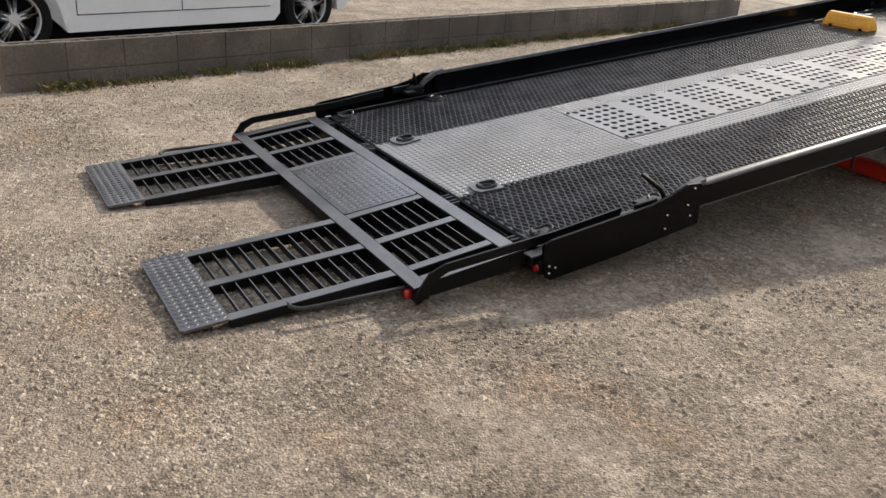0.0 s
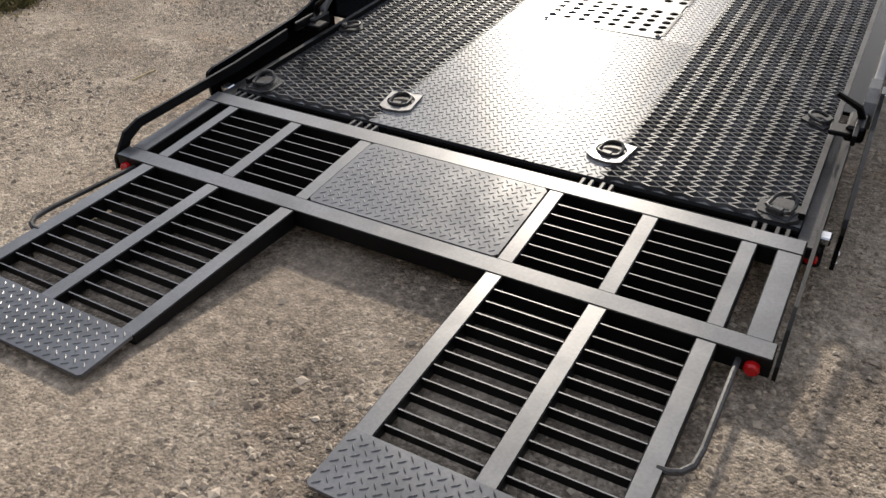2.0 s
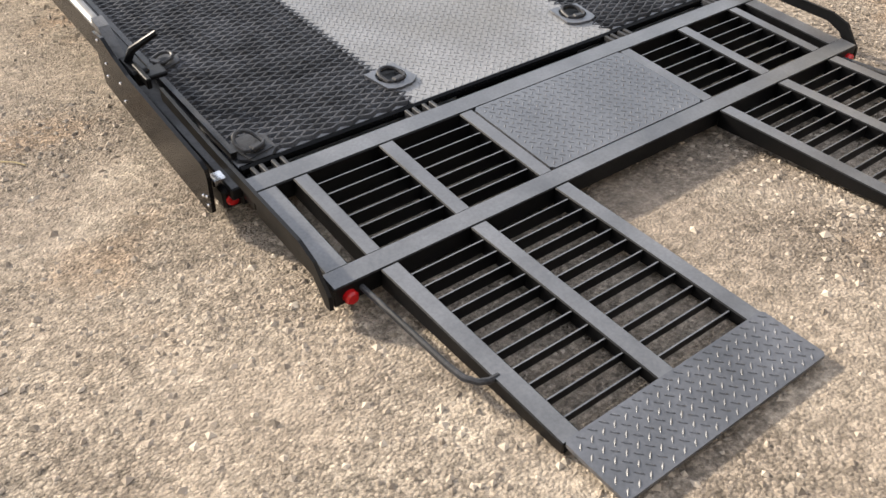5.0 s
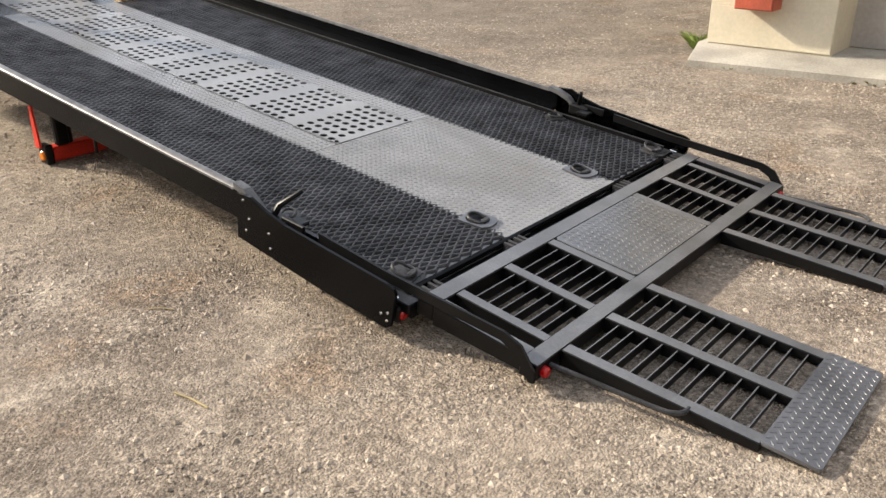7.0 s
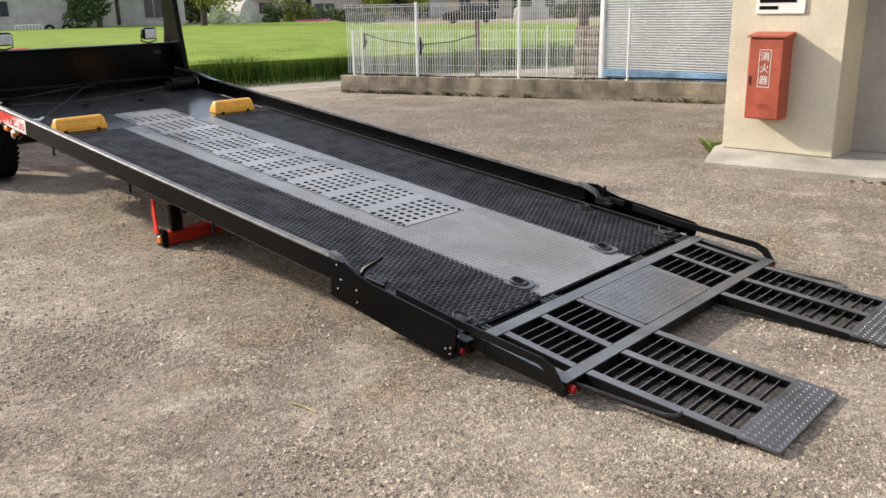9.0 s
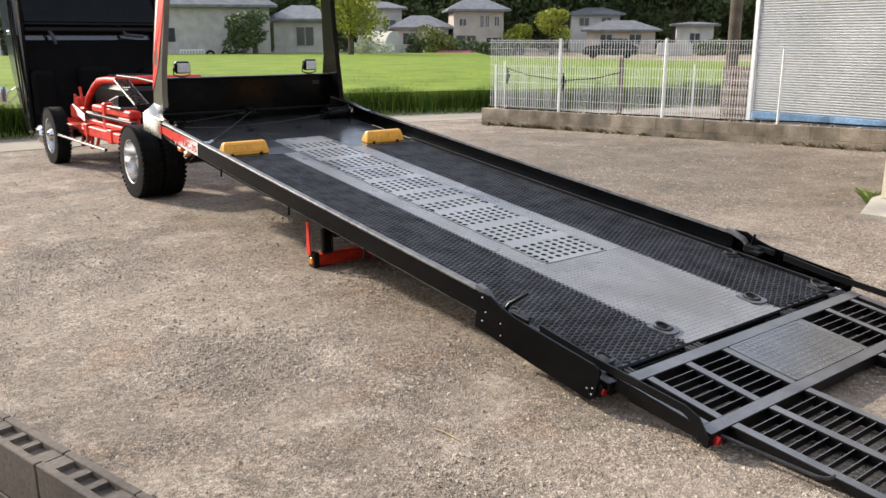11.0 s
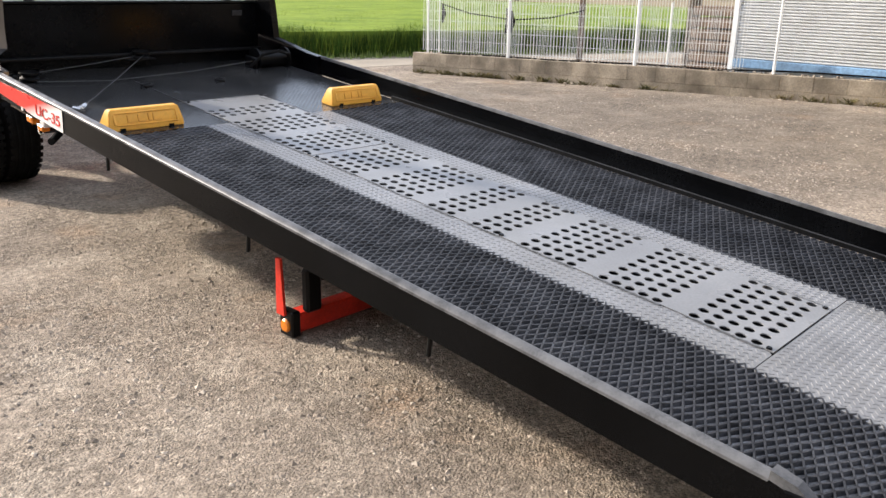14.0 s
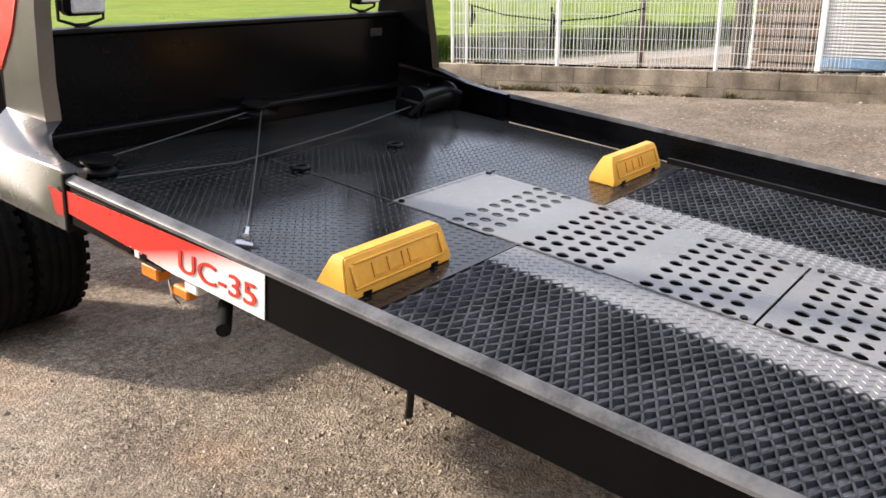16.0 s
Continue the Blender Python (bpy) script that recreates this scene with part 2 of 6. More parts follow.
ROOF = mat("grey_roof_tile", (0.17, 0.17, 0.172), 0.55, vary=0.25, scale=2, fine=14, bump=0.4)
PLASTER = mat("pale_plaster", (0.48, 0.45, 0.41), 0.8, vary=0.14, scale=1, fine=12)
CABGLOSS = mat("cab_gloss", (0.012, 0.012, 0.0125), 0.16, vary=0.2, scale=3, fine=60, bump=0.04, spec=0.6, coat=0.5)
BEIGE = mat("beige_plaster", (0.44, 0.375, 0.31), 0.8, vary=0.12, scale=1, fine=12)
WINDOW = mat("window_dark", (0.04, 0.05, 0.06), 0.1, vary=0.2)
LEAF = mat("leaf_dark", (0.05, 0.082, 0.024), 0.7, vary=0.45, scale=0.5, fine=9, color2=(0.10, 0.13, 0.03))
LEAF_Y = mat("leaf_yellow_green", (0.36, 0.36, 0.03), 0.75, vary=0.35, scale=1.5, fine=9, color2=(0.20, 0.24, 0.03))
BLOSSOM = mat("white_blossom", (0.62, 0.64, 0.52), 0.8, vary=0.3, scale=3, fine=14, color2=(0.30, 0.36, 0.14))
LEAF_MIX = mat("leaf_mid_green", (0.13, 0.17, 0.03), 0.7, vary=0.45, scale=1.2, fine=9, color2=(0.24, 0.24, 0.035))
BARK = mat("bark", (0.09, 0.07, 0.05), 0.9, vary=0.3, scale=5, fine=40, bump=0.6)
WOOD = mat("old_wood", (0.17, 0.11, 0.07), 0.8, vary=0.3, scale=5, fine=40, bump=0.3)
LAMPGLASS = mat("lamp_glass", (0.62, 0.64, 0.66), 0.12, vary=0.1, scale=40, fine=150)


# ---- mesh tools ----
def link(name, bm, material, smooth=False):
    me = bpy.data.meshes.new(name)
    bmesh.ops.recalc_face_normals(bm, faces=bm.faces)
    bm.to_mesh(me)
    bm.free()
    me.materials.append(material)
    if smooth:
        for p in me.polygons:
            p.use_smooth = True
        me.set_sharp_from_angle(angle=radians(38))
    return new(name, me)


def thing(name, at, label, category, group="", kind=""):
    ob = new(name)
    ob.empty_display_size = 0.1
    ob.location = at
    bpy.context.view_layer.update()
    return tagged(ob, label, category, group, kind)


def part(name, bm, material, parent, label="", smooth=False):
    """One mesh in world coordinates, as a part of a thing or of a part."""
    ob = link(name, bm, material, smooth)
    ob.parent = parent
    ob.matrix_parent_inverse = parent_world(parent).inverted()
    return tagged(ob, label)


def parent_world(ob):
    if ob.parent is None:
        return Matrix.LocRotScale(ob.location, ob.rotation_euler, ob.scale)
    return parent_world(ob.parent) @ ob.matrix_parent_inverse @ ob.matrix_basis


def solid(name, bm, material, label, category, group="", kind="", smooth=False):
    return tagged(link(name, bm, material, smooth), label, category, group, kind)


def box(bm, x0, x1, y0, y1, z0, z1, m=None, bevel=0.0):
    vs = bmesh.ops.create_cube(bm, size=1.0)["verts"]
    bmesh.ops.transform(bm, matrix=Matrix.Translation(((x0 + x1) / 2, (y0 + y1) / 2, (z0 + z1) / 2)) @ Matrix.Diagonal((abs(x1 - x0), abs(y1 - y0), abs(z1 - z0), 1)), verts=vs)
    if bevel:
        edges = list({e for v in vs for e in v.link_edges})
        r = bmesh.ops.bevel(bm, geom=edges, offset=bevel, segments=1, profile=0.5, affect="EDGES")
        vs = list({v for f in r["faces"] for v in f.verts} | {v for v in vs if v.is_valid})
    if m is not None:
        bmesh.ops.transform(bm, matrix=m, verts=vs)
    return vs


def prism(bm, pts, axis, a, b, m=None):
    """A flat outline pushed along an axis. pts: pairs in the other two axes, in order."""
    def at(p, q):
        return {"x": (q, p[0], p[1]), "y": (p[0], q, p[1]), "z": (p[0], p[1], q)}[axis]
    va = [bm.verts.new(at(p, a)) for p in pts]
    vb = [bm.verts.new(at(p, b)) for p in pts]
    n = len(pts)
    bm.faces.new(va)
    bm.faces.new(vb[::-1])
    for i in range(n):
        bm.faces.new((va[i], vb[i], vb[(i + 1) % n], va[(i + 1) % n]))
    if m is not None:
        bmesh.ops.transform(bm, matrix=m, verts=va + vb)
    return va + vb


def tube(bm, pts, r, seg=8, closed=False, m=None):
    """A round bar along points."""
    pts = [Vector(p) for p in pts]
    n, rings, out = len(pts), [], []
    up = None
    for i, p in enumerate(pts):
        a = pts[(i - 1) % n] if (i or closed) else p
        b = pts[(i + 1) % n] if (i < n - 1 or closed) else p
        d = (b - a).normalized()
        if up is None:
            up = d.orthogonal().normalized()
        up = (up - d * up.dot(d)).normalized()
        side = d.cross(up)
        rr = r[i] if isinstance(r, (list, tuple)) else r
        rings.append([bm.verts.new(p + rr * (math.cos(2 * math.pi * k / seg) * up + math.sin(2 * math.pi * k / seg) * side)) for k in range(seg)])
        out += rings[-1]
    for i in range(n if closed else n - 1):
        ra, rb = rings[i], rings[(i + 1) % n]
        for k in range(seg):
            bm.faces.new((ra[k], ra[(k + 1) % seg], rb[(k + 1) % seg], rb[k]))
    if not closed:
        bm.faces.new(rings[0][::-1])
        bm.faces.new(rings[-1])
    if m is not None:
        bmesh.ops.transform(bm, matrix=m, verts=out)
    return out


def lathe(bm, prof, seg=32, m=None):
    """A profile of (radius, along) turned round the x axis."""
    rings = []
    for r, a in prof:
        rings.append([bm.verts.new((a, r * math.cos(2 * math.pi * k / seg), r * math.sin(2 * math.pi * k / seg))) for k in range(seg)])
    for ra, rb in zip(rings, rings[1:]):
        for k in range(seg):
            bm.faces.new((ra[k], ra[(k + 1) % seg], rb[(k + 1) % seg], rb[k]))
    out = [v for r in rings for v in r]
    if m is not None:
        bmesh.ops.transform(bm, matrix=m, verts=out)
    return out


def raw(name, verts, faces, material):
    me = bpy.data.meshes.new(name)
    me.from_pydata([tuple(v) for v in verts], [], [tuple(f) for f in faces])
    me.materials.append(material)
    me.update()
    return new(name, me)


def nb():
    return bmesh.new()


# ---- the lie of the land ----
def ground_z(x, y):
    return 0.0


def ground_sheet():
    def steps(a, b, fine, coarse_end):
        out, v, s = [], 0.0, fine
        while v < coarse_end:
            out.append(v)
            v += s
            s *= 1.22
        return out + [coarse_end]
    pos = steps(0, 0, 0.35, 1600)
    xs = sorted({-p for p in pos} | set(pos))
    ys = sorted({-p for p in pos} | set(pos) | {14.0})
    verts = [(x, y, ground_z(x, y) + (0.006 * noise.noise((x * 1.3, y * 1.3, 0)) if abs(x) < 15 and abs(y) < 13 else 0)) for y in ys for x in xs]
    w = len(xs)
    faces = [(j * w + i, j * w + i + 1, (j + 1) * w + i + 1, (j + 1) * w + i) for j in range(len(ys) - 1) for i in range(w - 1)]
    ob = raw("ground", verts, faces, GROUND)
    for p in ob.data.polygons:
        p.use_smooth = True
    return tagged(ob, "compacted sandy gravel yard with loose small stones", "ground", kind="structure")


ground_sheet()


def pebbles(count, x0, x1, y0, y1, smin, smax, seed):
    rng = np.random.default_rng(seed)
    base = np.array([(1, 0, 0), (-1, 0, 0), (0, 1, 0), (0, -1, 0), (0, 0, 1), (0, 0, -0.6)], float)
    fac = np.array([(0, 2, 4), (2, 1, 4), (1, 3, 4), (3, 0, 4), (2, 0, 5), (1, 2, 5), (3, 1, 5), (0, 3, 5)])
    x, y = rng.uniform(x0, x1, count), rng.uniform(y0, y1, count)
    keep = np.array([noise.noise((a * 0.9, b * 0.9, 3.0)) > rng.uniform(-0.45, 0.5) for a, b in zip(x, y)])
    x, y = x[keep], y[keep]
    n = len(x)
    s = smin + (smax - smin) * rng.random(n) ** 3.2
    v = base[None] * s[:, None, None] * rng.uniform(0.5, 1.25, (n, 6, 3)) * np.array([1, 1, 0.6])
    a = rng.uniform(0, 6.28, n)
    c, d = np.cos(a)[:, None], np.sin(a)[:, None]
    vx, vy = v[:, :, 0] * c - v[:, :, 1] * d, v[:, :, 0] * d + v[:, :, 1] * c
    z = s * 0.05
    verts = np.stack([vx + x[:, None], vy + y[:, None], v[:, :, 2] + z[:, None]], -1).reshape(-1, 3)
    faces = (fac[None] + 6 * np.arange(n)[:, None, None]).reshape(-1, 3)
    return verts, faces


pv, pf = pebbles(190000, -4.0, 4.4, -2.8, 4.8, 0.0032, 0.0145, 5)
pv2, pf2 = pebbles(70000, -7, 9, -5, 11.0, 0.0048, 0.018, 6)
tagged(raw("loose_gravel", np.vstack([pv, pv2]), np.vstack([pf, pf2 + len(pv)]), PEBBLE), "small loose tan and grey stones scattered over the yard", "gravel", kind="stuff")

# ---- the tow truck: its tilted bed ----
SLOPE = math.atan(0.118)
BED = Matrix.Translation((0, 0, 0.149)) @ Matrix.Rotation(SLOPE, 4, "X")
RAMP_M = Matrix.Translation((0, 0, 0.1666)) @ Matrix.Rotation(math.atan(0.151), 4, "X")
LEG_M = Matrix.Translation((0, 0, 0.1377)) @ Matrix.Rotation(math.atan(0.0892), 4, "X")
truck = thing("tow_truck", (0, 6.7, ground_z(0, 6.7)), "black and red tow truck, bed tilted down, cab tipped forward", "tow truck")


def studs(u0, u1, v0, v1, w, pitch=0.0305, length=0.0112, width=0.0026, height=0.0015):
    """Raised lozenges of a chequered plate: two square lattices, one set between the other and turned across."""
    nu, nv = max(1, int((u1 - u0 - 0.004) / pitch * 2)), max(1, int((v1 - v0 - 0.004) / pitch * 2))
    iu, iv = [a.ravel() for a in np.meshgrid(np.arange(nu), np.arange(nv))]
    keep = iu % 2 == iv % 2
    iu, iv = iu[keep], iv[keep]
    cu = (u0 + u1) / 2 + (iu - (nu - 1) / 2) * pitch / 2
    cv = (v0 + v1) / 2 + (iv - (nv - 1) / 2) * pitch / 2
    a = np.where(iu % 2 == 0, radians(42), radians(-48))
    base = np.array([(-length, 0, 0), (length, 0, 0), (0, width, 0), (0, -width, 0), (-length * 0.6, 0, height), (length * 0.6, 0, height)])
    c, s = np.cos(a)[:, None], np.sin(a)[:, None]
    x = base[None, :, 0] * c - base[None, :, 1] * s + cu[:, None]
    y = base[None, :, 0] * s + base[None, :, 1] * c + cv[:, None]
    z = np.broadcast_to(base[None, :, 2] + w, x.shape)
    verts = np.stack([x, y, z], -1).reshape(-1, 3)
    f = np.array([(0, 4, 2), (2, 4, 5), (2, 5, 1), (1, 5, 3), (3, 5, 4), (3, 4, 0)])
    faces = (f[None] + 6 * np.arange(len(cu))[:, None, None]).reshape(-1, 3)
    return verts, faces


def mesh_part(name, verts, faces, material, parent, m, label=""):
    verts = np.asarray(verts, float)
    w = verts @ np.array(m.to_3x3()).T + np.array(m.translation)
    ob = raw(name, w, [tuple(int(i) for i in f) for f in faces], material)
    ob.parent = parent
    ob.matrix_parent_inverse = parent_world(parent).inverted()
    return tagged(ob, label)


def chequer(name, u0, u1, v0, v1, w, thick, material, parent, m, label="", margin=0.0, corner=0.012, height=0.0016, width=0.0027):
    """A chequered plate with cut corners and raised lozenges."""
    k = corner
    ring = [(u0 + k, v0), (u1 - k, v0), (u1, v0 + k), (u1, v1 - k), (u1 - k, v1), (u0 + k, v1), (u0, v1 - k), (u0, v0 + k)]
    n = len(ring)
    bv = [(a, b, w) for a, b in ring] + [(a, b, w - thick) for a, b in ring]
    bf = [tuple(range(n)), tuple(range(2 * n - 1, n - 1, -1))] + [(i, i + n, (i + 1) % n + n, (i + 1) % n) for i in range(n)]
    sv, sf = studs(u0 + margin, u1 - margin, v0 + margin, v1 - margin, w, width=width, height=height)
    return mesh_part(name, np.vstack([bv, sv]), bf + [tuple(f + 2 * n) for f in sf], material, parent, m, label)


def expanded_mesh(name, u0, u1, v0, v1, w0, parent):
    """Expanded-metal tread: leaning zigzag strands that meet in diamonds."""
    LW, SW, t, h, lean = 0.066, 0.0335, 0.0031, 0.0105, 0.0065
    verts, faces = [], []
    ku = int(round((u1 - u0) / (LW / 2)))
    step = (u1 - u0) / ku
    box_f = [(0, 1, 2, 3), (7, 6, 5, 4), (0, 4, 5, 1), (1, 5, 6, 2), (2, 6, 7, 3), (3, 7, 4, 0)]
    for j in range(int((v1 - v0) / (SW / 2))):
        for k in range(ku):
            ua, ub = u0 + k * step, u0 + (k + 1) * step
            va = v0 + (j + 0.5) * SW / 2 + SW / 4 * (-1) ** (k + j)
            vb = v0 + (j + 0.5) * SW / 2 + SW / 4 * (-1) ** (k + 1 + j)
            n = len(verts)
            up = 0.002 * (1 if k % 2 else -1)
            for top in (0, 1):
                o, z = lean * top, w0 + h * top
                verts += [(ua, va - t + o, z + up * top), (ub, vb - t + o, z - up * top), (ub, vb + t + o, z - up * top), (ua, va + t + o, z + up * top)]
            faces += [tuple(i + n for i in f) for f in box_f]
    return mesh_part(name, verts, faces, MESH, parent, BED, "black expanded-metal tread")


def perforated(name, u0, u1, v0, v1, w, thick, groups, pitch_u, across, rad, parent):
    """A steel plate with groups of round holes cut through it."""
    verts, faces, seg = [], [], 12

    def quad(a, b, c, d):
        n = len(verts)
        verts.extend([(a, c, w), (b, c, w), (b, d, w), (a, d, w)])
        faces.append((n, n + 1, n + 2, n + 3))

    us = [(i - (across - 1) / 2) * pitch_u for i in range(across)]
    rows = sorted(r for g in groups for r in g)
    half_v = 0.0275
    v = v0
    for r in rows:
        a, b = r - half_v, r + half_v
        if a > v + 1e-4:
            quad(u0, u1, v, a)
        quad(u0, us[0] - pitch_u / 2, a, b)
        quad(us[-1] + pitch_u / 2, u1, a, b)
        for uc in us:
            n = len(verts)
            for k in range(seg):
                an = 2 * math.pi * (k + 0.5) / seg
                c, s = math.cos(an), math.sin(an)
                q = max(abs(c) / (pitch_u / 2), abs(s) / half_v)
                verts.append((uc + c / q, r + s / q, w))
                verts.append((uc + rad * c, r + rad * s, w))
                verts.append((uc + rad * c, r + rad * s, w - thick))
            for k in range(seg):
                p, o = n + 3 * k, n + 3 * ((k + 1) % seg)
                faces.extend([(p, o, o + 1, p + 1), (p + 1, o + 1, o + 2, p + 2)])
            for sx, sy in ((-1, -1), (1, -1), (1, 1), (-1, 1)):
                m0 = len(verts)
                verts.append((uc + sx * pitch_u / 2, r + sy * half_v, w))
                ks = sorted(range(seg), key=lambda k: -(sx * math.cos(2 * math.pi * (k + 0.5) / seg) / 1 + sy * math.sin(2 * math.pi * (k + 0.5) / seg)))[:2]
                faces.append((m0, n + 3 * ks[0], n + 3 * ks[1]))
        v = b
    quad(u0, u1, v, v1)
    n = len(verts)
    for a, b in ((u0, v0), (u1, v0), (u1, v1), (u0, v1)):
        verts += [(a, b, w), (a, b, w - thick)]
    faces += [(n + 2 * i, n + 2 * i + 1, n + 2 * ((i + 1) % 4) + 1, n + 2 * ((i + 1) % 4)) for i in range(4)]
    return mesh_part(name, verts, faces, PLATE, parent, BED, "grey steel plate with rows of round holes")


# floor of the bed
for s in (-1, 1):
    bm = nb(); box(bm, *sorted((s * 0.262, s * 1.0)), 0.05, 5.64, -0.06, -0.0086, BED)
    part("tread_tray", bm, TRAY, truck)
# dark box close under the plates: shade inside the holes put into colour
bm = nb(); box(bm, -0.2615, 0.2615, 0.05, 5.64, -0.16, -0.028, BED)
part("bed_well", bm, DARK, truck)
chequer("tail_plate", -0.425, 0.425, 0.05, 1.165, 0.0, 0.012, TAIL, truck, BED, "grey chequered steel plate", height=0.0019, width=0.0028)
chequer("front_deck", -1.0, 1.0, 4.173, 5.62, 0.0, 0.012, DECK, truck, BED, "black chequered front deck", height=0.0012)
for s in (-1, 1):
    a, b = sorted((s * 0.2605, s * 0.425))
    chequer("edge_strip", a, b, 1.169, 4.169, 0.0, 0.012, PLATE, truck, BED, height=0.0019, width=0.0028)
    a, b = sorted((s * 0.402, s * 0.992))
    expanded_mesh("tread_mesh", a, b, 0.07, 4.165, -0.008, truck)

ROW, GAP, groups, vv = 0.0555, 0.1425, [], 1.235
for n in (5, 5, 5, 3, 3, 5, 5, 5, 5, 3):
    groups.append([vv + i * ROW for i in range(n)])
    vv += (n - 1) * ROW + GAP
seam = (groups[6][-1] + groups[7][0]) / 2
perforated("perforated_plate", -0.256, 0.256, 1.170, seam - 0.004, 0.003, 0.004, groups[:7], 0.067, 8, 0.0195, truck)
perforated("perforated_plate", -0.256, 0.256, seam + 0.004, 4.645, 0.003, 0.004, groups[7:], 0.067, 8, 0.0195, truck)
for v in (1.19, 2.3, seam - 0.03, seam + 0.03, 4.62):
    for u in (-0.245, 0.245):
        bm = nb()
        lathe(bm, [(0.0, 0.006), (0.009, 0.006), (0.011, 0.0), (0.011, -0.004)], 8, BED @ Matrix.Translation((u, v, 0.003)) @ Matrix.Rotation(-math.pi / 2, 4, "Y"))
        part("plate_bolt", bm, BLACK, truck)


def lit_worn_top(ob, worn):
    """Upward faces get a paler material: wear plus sky light put into colour."""
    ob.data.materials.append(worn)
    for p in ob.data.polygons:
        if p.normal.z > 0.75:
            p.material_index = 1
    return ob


# side rails, skirts, guards and their ironwork, alike on both sides
def rail_side(s):
    def P(pts):
        return [(s * a, b) for a, b in pts]
    bm = nb()
    T = 0.145 if s < 0 else 0.126
    prism(bm, P([(1.092, 0.004), (1.092, T - 0.031), (1.068, T - 0.031), (1.068, 0.018), (1.004, 0.018), (1.004, 0.004)]), "y", 0.80, 5.075, BED)
    rail = part("side_rail", bm, BLACK, truck, "black painted side rail")
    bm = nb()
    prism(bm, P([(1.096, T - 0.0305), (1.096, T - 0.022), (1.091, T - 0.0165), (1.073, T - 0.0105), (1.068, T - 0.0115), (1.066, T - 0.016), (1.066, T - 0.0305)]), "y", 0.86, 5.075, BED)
    part("rail_lip", bm, RAILTOP, rail, "worn grey rail top sloping outwards, sky sheen put into its colour", smooth=True)
    bm = nb()
    prism(bm, P([(0.985, 0.0), (1.003, 0.0), (1.003, 0.021), (0.985, 0.021)]), "y", 0.10, 4.25, BED)
    lit_worn_top(part("inner_angle", bm, BLACK_SATIN, rail), LIP)
    # lip that bends down at the tail end
    bm = nb()
    for (va, wa), (vb, wb) in zip([(0.86, T - 0.012), (0.80, T - 0.02), (0.73, 0.085)], [(0.80, T - 0.02), (0.73, 0.085), (0.68, 0.04)]):
        vs = [bm.verts.new((s * u, v, w + dz)) for v, w in ((va, wa), (vb, wb)) for u in (1.060, 1.096) for dz in (-0.012, 0.012)]
        bmesh.ops.convex_hull(bm, input=vs)
    bmesh.ops.transform(bm, matrix=BED, verts=bm.verts)
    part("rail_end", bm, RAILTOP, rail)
    # skirt plate
    bm = nb()
    outline = [(0.82, 0.183), (0.80, 0.365), (0.72, 0.365), (0.64, 0.330), (0.54, 0.300), (0.30, 0.262), (0.04, 0.222), (0.01, 0.21), (0.003, 0.19), (0.03, 0.068), (0.055, 0.055), (0.40, 0.105)]
    prism(bm, outline, "x", s * 1.100, s * 1.112)
    skirt = part("skirt_plate", bm, BLACK, truck, "black bolted side skirt")
    for y, z in ((0.765, 0.345), (0.74, 0.275), (0.765, 0.225), (0.63, 0.245), (0.63, 0.185), (0.07, 0.105), (0.04, 0.115), (0.045, 0.085)):
        bm = nb()
        lathe(bm, [(0.0, 0.005), (0.004, 0.004), (0.0058, 0.0), (0.0058, -0.003)], 8, Matrix.Translation((s * 1.112, y, z)) @ (Matrix.Identity(4) if s > 0 else Matrix.Rotation(math.pi, 4, "Z")))
        part("bolt", bm, CHROME, skirt)
    # raised guard bar that runs on past the tail
    bm = nb()
    pts = [(0.42, 0.275), (0.10, 0.225), (-0.38, 0.172), (-0.43, 0.145), (-0.485, 0.065), (-0.505, 0.065), (-0.505, 0.105), (-0.455, 0.178), (-0.39, 0.205), (0.10, 0.262), (0.42, 0.315)]
    prism(bm, [(y, z - 0.03) for y, z in pts], "x", s * 1.048, s * 1.058)
    part("guard_bar", bm, BLACK_SATIN, truck, "black flat guard bar")
    # deck edge bar below the skirt, and tail lamp
    bm = nb(); box(bm, *sorted((s * 1.0, s * 1.06)), -0.01, 0.70, -0.05, -0.012, BED, 0.004)
    lit_worn_top(part("edge_bar", bm, BLACK_SATIN, truck), LIP)
    bm = nb(); box(bm, *sorted((s * 0.98, s * 1.075)), 0.02, 0.12, -0.095, -0.03, BED, 0.008)
    lamp = part("tail_lamp", bm, BLACK_SATIN, truck, "black round tail lamp with red lens")
    bm = nb(); lathe(bm, [(0.0, 0.008), (0.015, 0.006), (0.020, 0.0), (0.020, -0.02)], 16, BED @ Matrix.Translation((s * 1.048, 0.018, -0.064)) @ Matrix.Rotation(-math.pi / 2, 4, "Z"))
    part("lens", bm, REDLENS, lamp, smooth=True)
    bm = nb(); box(bm, *sorted((s * 1.045, s * 1.085)), 0.045, 0.085, -0.03, -0.004, BED, 0.004)
    part("marker", bm, CHROME, lamp, "small bright steel block")
    # locking lever
    bm = nb()
    box(bm, *sorted((s * 1.03, s * 1.09)), 0.58, 0.70, 0.02, 0.075, BED, 0.008)
    box(bm, *sorted((s * 0.985, s * 1.05)), 0.555, 0.62, 0.045, 0.062, BED, 0.004)
    box(bm, *sorted((s * 1.055, s * 1.07)), 0.50, 0.62, 0.05, 0.085, BED, 0.003)
    lever = part("locking_lever", bm, BLACK_SATIN, truck, "black locking lever and bracket")
    bm = nb()
    tube(bm, [(s * 1.068, 0.662, 0.070), (s * 1.052, 0.648, 0.112), (s * 0.978, 0.606, 0.166)], [0.013, 0.012, 0.009], 8, m=BED)
    part("lever_handle", bm, BLACK_SATIN, lever, smooth=True)
